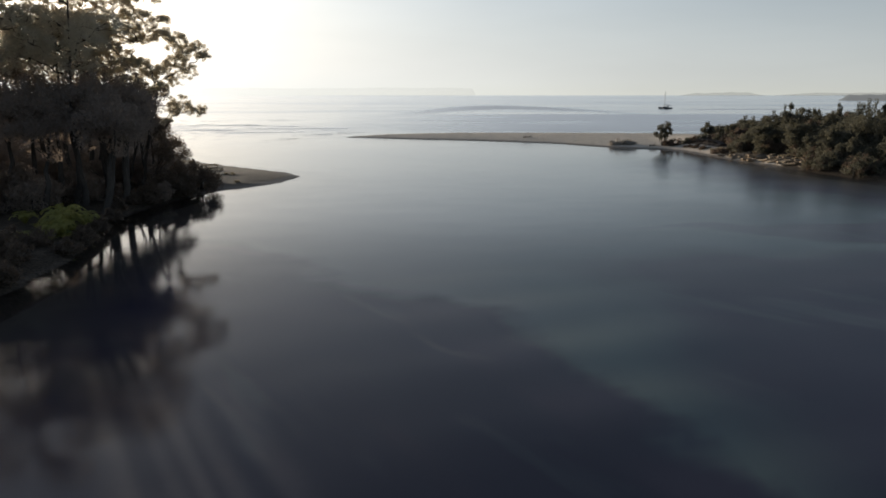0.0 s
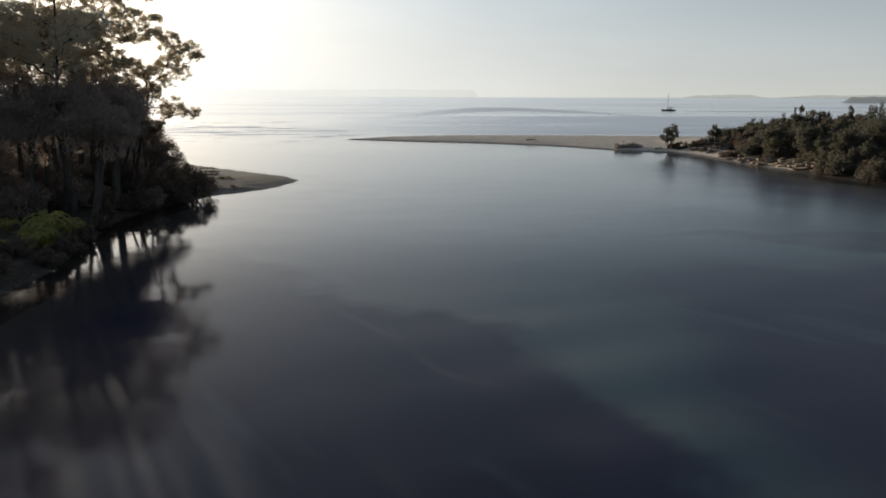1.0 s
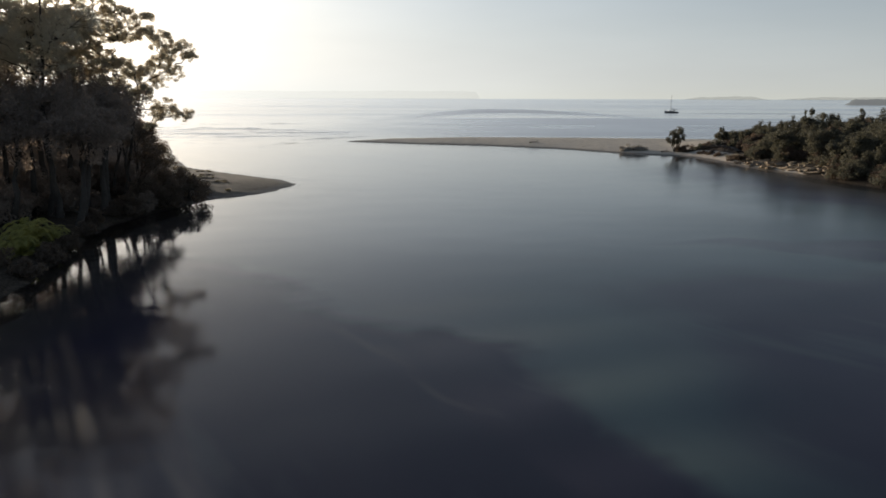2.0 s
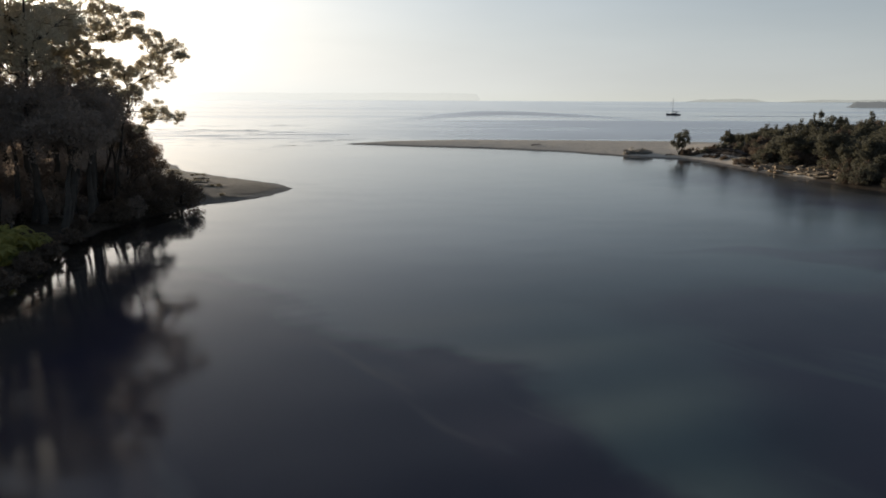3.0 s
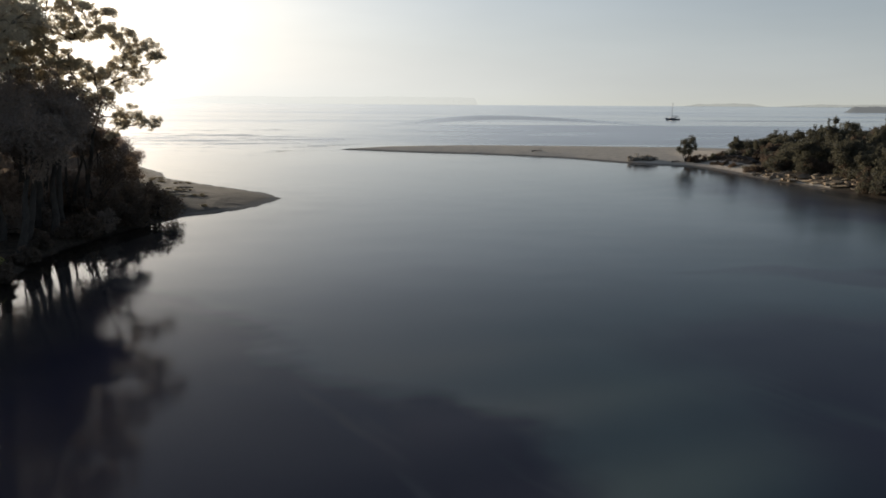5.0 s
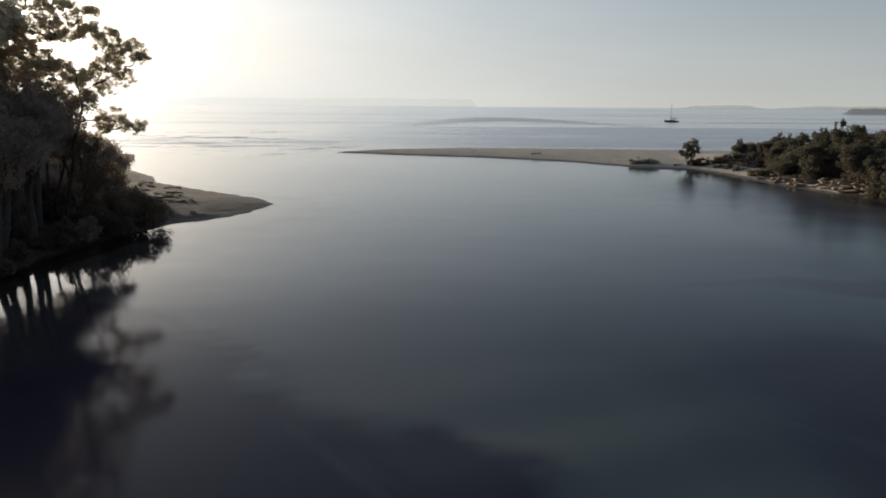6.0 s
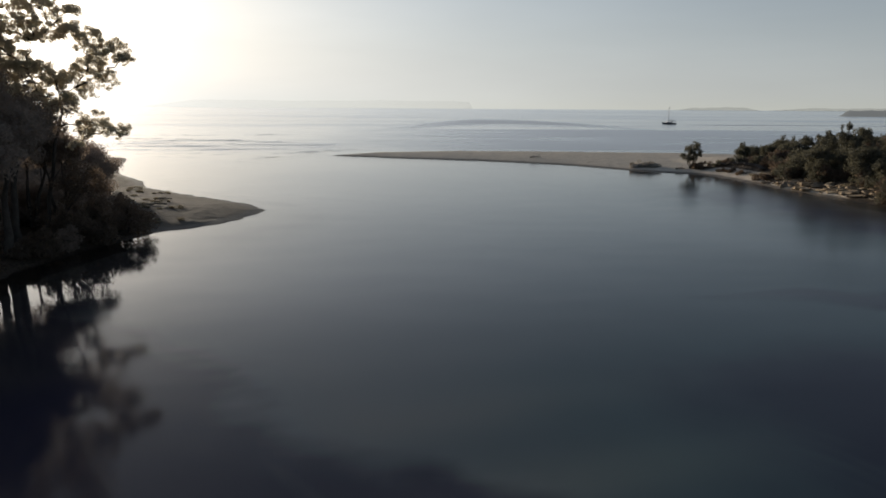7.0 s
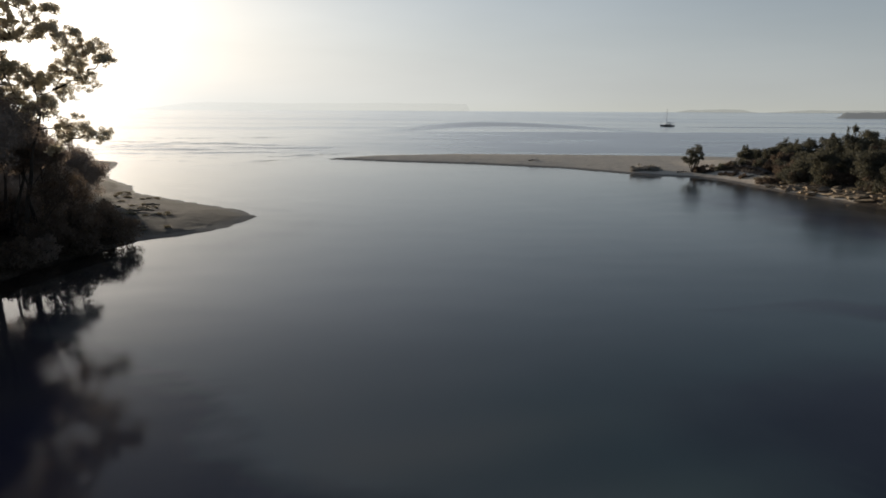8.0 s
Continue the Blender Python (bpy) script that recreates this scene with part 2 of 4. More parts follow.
def water_material():
    """Clear water: gloss by Fresnel over a tinted clear sheet; calm in the lagoon, ruffled in streaks out on the bay."""
    k = Nodes("water")
    p = k.world()
    y = k.put("ShaderNodeSeparateXYZ", Vector=p).outputs[1]
    bay = k.ramp(y, 190.0, 260.0)
    streak = k.noise(p, 0.0045, 4, 0.5, (0.35, 1.7, 1.0))
    ruffled = k.math("MULTIPLY", k.ramp(streak, 0.50, 0.56), bay)
    x = k.put("ShaderNodeSeparateXYZ", Vector=p).outputs[0]
    wander = k.math("MULTIPLY", k.math("SUBTRACT", k.noise(p, 0.008, 4, 0.6, (0.5, 1.0, 1.0)), 0.5), 70.0)
    yy = k.math("ADD", y, wander)
    # a breeze-ruffled arc across the bay, above a narrow slick
    off = k.math("SUBTRACT", x, 50.0)
    arc = k.math("SUBTRACT", 612.0, k.math("MULTIPLY", k.math("MULTIPLY", off, off), 0.034))
    share = k.math("DIVIDE", k.math("ADD", y, k.math("MULTIPLY", wander, 1.2)), k.math("MAXIMUM", arc, 150.0))
    outer = k.math("MULTIPLY", k.math("MULTIPLY", k.ramp(share, 0.82, 0.97), k.ramp(share, 1.30, 1.03)), k.ramp(x, -60.0, 45.0))
    outer = k.math("MULTIPLY", outer, k.ramp(x, 135.0, 80.0))
    inner = k.math("MULTIPLY", k.math("MULTIPLY", k.ramp(yy, 185.0, 235.0), k.ramp(yy, 432.0, 412.0)), k.math("MULTIPLY", k.ramp(x, -70.0, 60.0), k.math("ADD", 0.45, k.math("MULTIPLY", k.ramp(k.noise(p, 0.03, 4, 0.6, (0.25, 1.3, 1.0)), 0.4, 0.6), 0.4))))
    line = k.math("MULTIPLY", k.math("MULTIPLY", k.ramp(yy, 535.0, 550.0), k.ramp(yy, 575.0, 560.0)), k.ramp(x, 175.0, 200.0))
    outer = k.math("MAXIMUM", outer, k.math("MULTIPLY", line, 0.7))
    ruffled = k.math("MAXIMUM", k.math("MULTIPLY", ruffled, 0.3), k.math("MAXIMUM", outer, inner))
    # wavelets where the channel runs out over the shoals
    dx, dy = k.math("DIVIDE", k.math("ADD", x, 72.0), 48.0), k.math("DIVIDE", k.math("SUBTRACT", y, 245.0), 42.0)
    race = k.ramp(k.math("ADD", k.math("MULTIPLY", dx, dx), k.math("MULTIPLY", dy, dy)), 1.0, 0.1)
    lines = k.noise(p, 0.065, 5, 0.6, (0.35, 1.4, 1.0))
    ruffled = k.math("MAXIMUM", ruffled, k.math("MULTIPLY", race, k.math("ADD", 0.15, k.math("MULTIPLY", k.ramp(lines, 0.52, 0.57), 1.3))))
    breeze = k.noise(p, 0.03, 3, 0.5, (1.0, 1.6, 1.0))
    ripple = k.noise(p, 0.8, 1, 0.4, (0.4, 1.0, 1.0))
    swell = k.noise(p, 0.22, 3, 0.5, (0.6, 1.2, 1.0))
    calm = k.ramp(k.math("ADD", x, k.math("MULTIPLY", y, 0.1)), -10.0, -24.0)
    nrm = k.bump(swell, k.math("SUBTRACT", 0.30, k.math("MULTIPLY", calm, 0.20)), 0.10)
    fret = k.noise(p, 1.6, 3, 0.6, (0.5, 1.0, 1.0))
    nrm = k.bump(fret, k.math("MULTIPLY", calm, 0.12), 0.018, nrm)
    nrm = k.bump(lines, k.math("MULTIPLY", race, 0.35), 0.8, nrm)
    nrm = k.bump(ripple, k.math("MULTIPLY", k.math("MULTIPLY", breeze, 0.06), k.ramp(y, 95.0, 50.0)), 0.03, nrm)
    rough = k.math("ADD", k.math("MULTIPLY", k.ramp(breeze, 0.35, 0.65), 0.04), k.math("SUBTRACT", 0.045, k.math("MULTIPLY", calm, 0.03)))
    rough = k.math("ADD", rough, k.math("MULTIPLY", k.ramp(y, 72.0, 42.0), 0.03))
    open_water = k.math("MULTIPLY", k.ramp(k.math("ADD", y, k.math("MULTIPLY", x, 1.2)), 40.0, 110.0), 0.06)
    rough = k.math("ADD", rough, open_water)
    rough = k.math("ADD", rough, k.math("ADD", k.math("MULTIPLY", bay, 0.04), k.math("MULTIPLY", ruffled, 0.26)))
    chop = k.math("MULTIPLY", k.ramp(x, 8.0, 40.0), k.ramp(k.math("ADD", y, k.math("MULTIPLY", breeze, 14.0)), 96.0, 74.0))
    # off the right bank it also dims water, standing for dark tree reflections
    chop = k.math("MAXIMUM", chop, k.math("MULTIPLY", k.ramp(x, 24.0, 46.0), k.ramp(y, 150.0, 115.0)))
    rough = k.math("ADD", rough, k.math("MULTIPLY", chop, 0.09))
    gloss = k.put("ShaderNodeBsdfGlossy", Color=(1.0, 1.0, 1.0), Roughness=rough, Normal=nrm).outputs[0]
    clear = k.put("ShaderNodeBsdfTransparent", Color=(0.775, 0.79, 0.80)).outputs[0]
    fres = k.put("ShaderNodeFresnel", IOR=1.333, Normal=nrm).outputs[0]
    # ruffled water turns less of itself to the low sky
    fres = k.math("MULTIPLY", fres, k.math("SUBTRACT", 1.0, k.math("ADD", k.math("MULTIPLY", k.math("MINIMUM", ruffled, 1.0), 0.07), k.math("ADD", k.math("MULTIPLY", outer, 0.13), k.math("MULTIPLY", chop, 0.32)))))
    # sky reflection simply cut over the near lagoon to darken its water
    less_gloss = k.math("MULTIPLY", k.ramp(y, 72.0, 40.0), k.math("SUBTRACT", 1.0, calm))
    fres = k.math("MULTIPLY", fres, k.math("SUBTRACT", 1.0, k.math("MULTIPLY", less_gloss, 0.38)))
    return k.surface(mix_shader(k, fres, clear, gloss))


WATER = water_material()


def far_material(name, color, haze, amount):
    """Distant land with bright morning haze mixed into its material, as flat glow or transparency."""
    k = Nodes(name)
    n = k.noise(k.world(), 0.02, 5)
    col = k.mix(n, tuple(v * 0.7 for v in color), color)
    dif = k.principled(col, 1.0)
    painted_haze = k.put("ShaderNodeEmission", Color=haze, Strength=1.0).outputs[0] if haze else k.put("ShaderNodeBsdfTransparent").outputs[0]
    return k.surface(mix_shader(k, amount, dif, painted_haze))


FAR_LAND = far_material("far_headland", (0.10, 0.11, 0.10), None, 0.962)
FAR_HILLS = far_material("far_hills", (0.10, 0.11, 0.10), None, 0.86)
# the wooded point glows faintly grey by itself, standing for haze
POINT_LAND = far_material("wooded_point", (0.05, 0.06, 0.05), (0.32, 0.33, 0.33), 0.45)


# ---- mesh helpers ----
def mesh_of(name, verts, faces, material, smooth=False):
    """A mesh from an array of corners and one of faces, all with the same count of corners."""
    verts, faces = np.asarray(verts, np.float32), np.asarray(faces, np.int32)
    me = bpy.data.meshes.new(name)
    me.vertices.add(len(verts))
    me.vertices.foreach_set("co", verts.ravel())
    n = faces.shape[1]
    me.loops.add(faces.size)
    me.loops.foreach_set("vertex_index", faces.ravel())
    me.polygons.add(len(faces))
    me.polygons.foreach_set("loop_start", np.arange(0, faces.size, n, dtype=np.int32))
    me.polygons.foreach_set("use_smooth", np.full(len(faces), smooth))
    me.update(calc_edges=True)
    me.materials.append(material)
    return me


def thing(name, x, y, z, label, category, group=""):
    ob = tagged(new(name), label, category, group)
    ob.empty_display_size = 0.3
    ob.matrix_world = pose(x, y, z)
    return ob


def part(name, me, parent, label=""):
    ob = new(name, me)
    ob.parent = parent
    if label:
        ob["label"] = label
    return ob


def tube(points, radii, sides=7):
    """A tapering tube along points."""
    P = np.asarray(points, float)
    verts, faces = [], []
    for i, (p, r) in enumerate(zip(P, radii)):
        d = Vector(P[min(i + 1, len(P) - 1)] - P[max(i - 1, 0)]).normalized()
        u = d.cross(Vector((0.31, 0.93, 0.2))).normalized()
        v = d.cross(u)
        for s in range(sides):
            a = math.tau * s / sides
            verts.append(Vector(p) + r * (math.cos(a) * u + math.sin(a) * v))
    for i in range(len(P) - 1):
        for s in range(sides):
            t = (s + 1) % sides
            faces.append((i * sides + s, i * sides + t, (i + 1) * sides + t, (i + 1) * sides + s))
    return [tuple(v) for v in verts], faces


def tubes(pieces):
    verts, faces = [], []
    for v, f in pieces:
        k = len(verts)
        verts += v
        faces += [tuple(i + k for i in q) for q in f]
    return verts, faces


def bough(rng, a, b, r0, r1, sag=0.1, steps=7, wander=0.06):
    """A crooked limb from a to b: rises steeply first, then leans out."""
    a, b = np.asarray(a, float), np.asarray(b, float)
    length = np.linalg.norm(b - a)
    pts, rad = [], []
    for i in range(steps + 1):
        s = i / steps
        p = a + (b - a) * s
        p[2] += sag * length * math.sin(math.pi * s)
        if 0 < i < steps:
            p += rng.normal(0, wander * length / 2, 3) * (1, 1, 0.6)
        pts.append(p)
        rad.append(r0 + (r1 - r0) * s ** 0.8)
    return pts, rad


def sprays(rng, centres, spread, count, size, droop=0.25):
    """Leaf sprays round each centre: small rhombs turned every way. spread: (x, y, z) radii."""
    centres = np.asarray(centres, float)
    n = len(centres) * count
    c = np.repeat(centres, count, 0)
    d = rng.normal(0, 1, (n, 3))
    d /= np.linalg.norm(d, axis=1)[:, None] + 1e-9
    c = c + d * (rng.random((n, 1)) ** 0.45) * np.asarray(spread)
    u = rng.normal(0, 1, (n, 3))
    u[:, 2] -= droop
    u /= np.linalg.norm(u, axis=1)[:, None] + 1e-9
    w = np.cross(u, rng.normal(0, 1, (n, 3)))
    w /= np.linalg.norm(w, axis=1)[:, None] + 1e-9
    s = size * (0.55 + 0.9 * rng.random((n, 1)))
    verts = np.stack([c - u * s, c + w * s * 0.38, c + u * s, c - w * s * 0.38], 1).reshape(-1, 3)
    return verts, np.arange(4 * n).reshape(n, 4)


def shell_points(rng, n, rx, ry, rz, low=-0.35):
    """Points in the outer part of an ellipsoid, few below the level low."""
    out = []
    while len(out) < n:
        d = rng.normal(0, 1, 3)
        d /= np.linalg.norm(d)
        if d[2] < low and rng.random() < 0.8:
            continue
        out.append(d * (0.55 + 0.45 * rng.random() ** 0.5) * (rx, ry, rz))
    return np.array(out)


# ---- the ground: one sheet of bed, banks, sand and lawn ----
LEFT_SHORE = [(-20.9, 103.1), (-21.2, 100.5), (-22.3, 95.4), (-25.0, 90.3), (-28, 87.5), (-29.6, 83), (-30.8, 78), (-31.9, 72),
              (-31.9, 68), (-30.7, 62), (-29.4, 57.7), (-27.8, 51.8), (-26.8, 43), (-26.5, 25), (-28, 0), (-34, -40), (-60, -90),
              (-400, -120), (-900, 100), (-700, 260), (-300, 235), (-140, 205), (-95, 189), (-74, 186), (-71, 180), (-63, 157),
              (-57.4, 146), (-48.8, 135), (-44.5, 126), (-37, 119), (-28.6, 112), (-24.4, 108.4)]
RIGHT_SHORE = [(-28, 198), (-10, 189.8), (9.6, 183), (27, 172.5), (38, 159.5), (47.8, 152.2), (50.5, 147), (53, 128.4), (56, 114.5),
               (58.6, 103), (61.4, 97), (66, 85), (75, 60), (85, 20), (90, -40), (120, -100), (500, -150), (900, 100), (700, 260),
               (300, 240), (140, 222), (78, 209), (65, 213), (35, 216.5), (4, 217.5), (-18, 209)]
BACK_SHORE = [(-3000, -160), (3000, -160), (3000, -4000), (-3000, -4000)]
SHOALS = [[(-43, 186), (-40, 190), (-38.3, 194), (-41, 190.5)], [(-37.5, 196), (-34.2, 206), (-33.4, 210), (-36.2, 202)],
          [(-32.6, 211), (-30.2, 218), (-28.6, 222), (-31.6, 216)]]


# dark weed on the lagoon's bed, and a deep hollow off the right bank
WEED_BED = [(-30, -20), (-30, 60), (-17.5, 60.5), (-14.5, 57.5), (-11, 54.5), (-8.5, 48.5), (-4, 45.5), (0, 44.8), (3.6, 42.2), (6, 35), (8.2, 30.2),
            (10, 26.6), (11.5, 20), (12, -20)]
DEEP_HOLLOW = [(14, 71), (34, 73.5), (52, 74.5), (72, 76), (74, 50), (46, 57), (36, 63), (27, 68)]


def shore_distance(x, y, poly):
    """Distance to a shore: plus on land, minus in water."""
    P = np.array(poly, float)
    Q = np.roll(P, -1, 0)
    best, inside = np.full(x.shape, 1e9), np.zeros(x.shape, bool)
    for (ax, ay), (bx, by) in zip(P, Q):
        dx, dy = bx - ax, by - ay
        s = np.clip(((x - ax) * dx + (y - ay) * dy) / (dx * dx + dy * dy), 0, 1)
        best = np.minimum(best, np.hypot(x - ax - s * dx, y - ay - s * dy))
        if ay != by:
            inside ^= ((ay > y) != (by > y)) & (x < (bx - ax) * (y - ay) / (by - ay) + ax)
    return np.where(inside, best, -best)


def smooth(v, lo, hi):
    s = np.clip((v - lo) / (hi - lo), 0, 1)
    return s * s * (3 - 2 * s)


def ripple(x, y, scale, seed):
    """Smooth random relief between -1 and 1 from a few sine waves."""
    rng = np.random.default_rng(seed)
    v = 0
    for _ in range(7):
        a, k, ph = rng.uniform(0, math.tau), rng.uniform(0.5, 2.0) / scale, rng.uniform(0, math.tau)
        v = v + np.sin((x * math.cos(a) + y * math.sin(a)) * k * math.tau + ph)
    return v / 4.0


def height_at(x, y):
    x, y = np.asarray(x, float), np.asarray(y, float)
    wob = 0.35 * ripple(x, y, 5.0, 4) + 0.15 * ripple(x, y, 1.7, 5)
    a = shore_distance(x, y, LEFT_SHORE) + wob
    b = shore_distance(x, y, RIGHT_SHORE) + wob
    c = shore_distance(x, y, BACK_SHORE)
    s = np.max([shore_distance(x, y, p) for p in SHOALS], 0) + wob
    bank = 1 - smooth(y + 0.25 * x, 72, 84)
    left = bank * 0.8 * (1 - np.exp(-np.maximum(a, 0) / 0.9)) + (1 - bank) * (0.75 * (1 - np.exp(-np.maximum(a, 0) / 5.0)))
    left = left + 0.8 * smooth(a, 6, 25)
    rise = 0.75 * smooth(x, 50, 60) * (1 - smooth(y, 165, 185))
    right = (1 - rise) * 0.95 * (1 - np.exp(-np.maximum(b, 0) / 7.0)) + rise * 2.6 * (1 - np.exp(-np.maximum(b, 0) / 4.0))
    right = right + 1.5 * smooth(b, 12, 40) * rise
    land = np.maximum(np.where(a > 0, left, 0), np.where(b > 0, right, 0))
    land = np.maximum(land, np.where(s > 0, 0.10 * (1 - np.exp(-np.maximum(s, 0) / 0.6)), 0))
    land = np.maximum(land, np.where(c > 0, 3.0 * smooth(c, 0, 60), 0))
    land = land + 0.02 * ripple(x, y, 2.3, 6) * (land > 0.15) + 0.06 * ripple(x, y, 9.0, 7) * smooth(land, 0.2, 0.6)
    off = -np.max([a, b, c, s], 0)
    bed = -1.4 * (1 - np.exp(-np.maximum(off, 0) / 9.0)) - 3.5 * smooth(off, 60, 300) + 0.25 * ripple(x, y, 14, 8) * smooth(off, 3, 12)
    return np.where(off < 0, land, np.minimum(bed, -0.01))


def axis_steps(lo, hi, step, far):
    """Even steps from lo to hi, then ever wider ones out to far."""
    grow = [step]
    while sum(grow) < far:
        grow.append(grow[-1] * 1.22)
    out = np.cumsum(grow)
    return np.concatenate([(lo - out)[::-1], np.arange(lo, hi + step / 2, step), hi + out])


def build_ground():
    xs, ys = axis_steps(-95, 125, 0.8, 4300), axis_steps(10, 226, 0.8, 4300)
    X, Y = np.meshgrid(xs, ys)
    x, y = X.ravel(), Y.ravel()
    z = height_at(x, y)
    nx, ny = len(xs), len(ys)
    i = np.arange(nx * ny).reshape(ny, nx)
    faces = np.stack([i[:-1, :-1], i[:-1, 1:], i[1:, 1:], i[1:, :-1]], -1).reshape(-1, 4)
    me = mesh_of("ground", np.stack([x, y, z], 1), faces, GROUND, True)
    a, b = shore_distance(x, y, LEFT_SHORE), shore_distance(x, y, RIGHT_SHORE)
    woods_left = smooth(-(36 * (x + 29) + 16 * (y - 86)) / 39.4, -1.0, 2.0) * smooth(a, -3.0, -2.0)
    woods_right = smooth(b, 0.8 + 2.7 * smooth(y, 134, 142), 2.4 + 4.6 * smooth(y, 134, 142)) * smooth(x, 52, 57) * (1 - smooth(y - 1.2 * (x - 57), 148, 156)) + smooth(b, 14, 25) * smooth(x, 60, 80)
    woods_right = woods_right + smooth(b, -3.0, -2.0) * (1 - smooth(y, 112, 121)) * smooth(x, 40, 55)
    litter = np.clip(np.where(a > -4, woods_left, 0) + np.where(b > -4, woods_right, 0), 0, 1)
    lawn = 0.8 * np.exp(-(((x + 32.4) / 2.4) ** 2 + ((y - 58.0) / 4.5) ** 2) ** 2) * (a > 1.2)
    dark_sand = smooth(a, -1, 0) * (1 - smooth(y, 190, 215))
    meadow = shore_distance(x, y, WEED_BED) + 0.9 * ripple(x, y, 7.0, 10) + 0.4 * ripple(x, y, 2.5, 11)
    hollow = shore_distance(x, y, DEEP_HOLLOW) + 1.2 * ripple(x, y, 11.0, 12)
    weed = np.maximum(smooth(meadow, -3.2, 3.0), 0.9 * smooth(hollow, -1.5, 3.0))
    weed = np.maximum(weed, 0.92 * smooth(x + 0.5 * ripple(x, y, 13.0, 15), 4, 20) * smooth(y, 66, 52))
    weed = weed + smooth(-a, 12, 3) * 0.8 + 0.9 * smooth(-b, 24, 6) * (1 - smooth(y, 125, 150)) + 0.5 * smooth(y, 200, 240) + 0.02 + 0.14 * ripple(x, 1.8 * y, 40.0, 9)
    silt = smooth(x - 0.15 * y + 2 * ripple(x, y, 17.0, 14), -16, 8) * smooth(y, 170, 140)
    for key, v in (("litter", litter), ("lawn", lawn), ("dark_sand", dark_sand), ("weed", weed), ("silt", silt)):
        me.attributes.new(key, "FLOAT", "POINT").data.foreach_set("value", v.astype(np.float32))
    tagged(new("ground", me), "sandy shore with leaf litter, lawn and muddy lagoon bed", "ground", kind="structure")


build_ground()


def build_water():
    xs = ys = np.linspace(-4850, 4850, 41)
    X, Y = np.meshgrid(xs, ys)
    i = np.arange(41 * 41).reshape(41, 41)
    faces = np.stack([i[:-1, :-1], i[:-1, 1:], i[1:, 1:], i[1:, :-1]], -1).reshape(-1, 4)
    me = mesh_of("water", np.stack([X.ravel(), Y.ravel(), 0 * X.ravel()], 1), faces, WATER)
    tagged(new("water", me), "calm dark lagoon and pale hazy bay water", "water", kind="structure")


build_water()


# ---- distance: headland, hills and wooded point ----
def ridge(name, az0, az1, dist, high, low, material, label, seed, cliff=False, deep=160.0, waves=(3.0, 11.0, 37.0), onset=0.25):
    """A long low landform with a sloping front, between two bearings."""
    rng = np.random.default_rng(seed)
    ph = rng.uniform(0, math.tau, 3)
    verts, faces, n = [], [], 90
    for i in range(n + 1):
        s = i / n
        az = radians(az0 + (az1 - az0) * s)
        rise = smooth(s, 0, onset) * (1 if cliff else 1 - smooth(s, 0.75, 1))
        wave = sum(math.sin(w * math.pi * s + p) / (j + 1) for j, (w, p) in enumerate(zip(waves, ph))) / 2
        h = max(0.6, (low + (high - low) * (0.5 + 0.5 * wave)) * rise) * (0.25 if cliff and i == n else 1)
        for d, z in ((0, -1.0), (8, h * 0.3), (30, h * 0.92), (deep * 0.5, h), (deep, -1.0)):
            verts.append(((dist + d) * math.sin(az), (dist + d) * math.cos(az), z))
    for i in range(n):
        for j in range(4):
            faces.append((i * 5 + j, (i + 1) * 5 + j, (i + 1) * 5 + j + 1, i * 5 + j + 1))
    return tagged(new(name, mesh_of(name, verts, faces, material, True)), label, "headland", kind="structure")


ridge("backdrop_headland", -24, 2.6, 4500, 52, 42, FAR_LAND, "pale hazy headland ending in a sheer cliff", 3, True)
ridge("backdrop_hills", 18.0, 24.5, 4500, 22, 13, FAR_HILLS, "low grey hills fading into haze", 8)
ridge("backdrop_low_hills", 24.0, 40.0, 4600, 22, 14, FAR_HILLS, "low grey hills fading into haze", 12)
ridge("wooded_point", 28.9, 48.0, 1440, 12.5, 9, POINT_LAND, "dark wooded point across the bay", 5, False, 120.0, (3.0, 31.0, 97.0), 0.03)


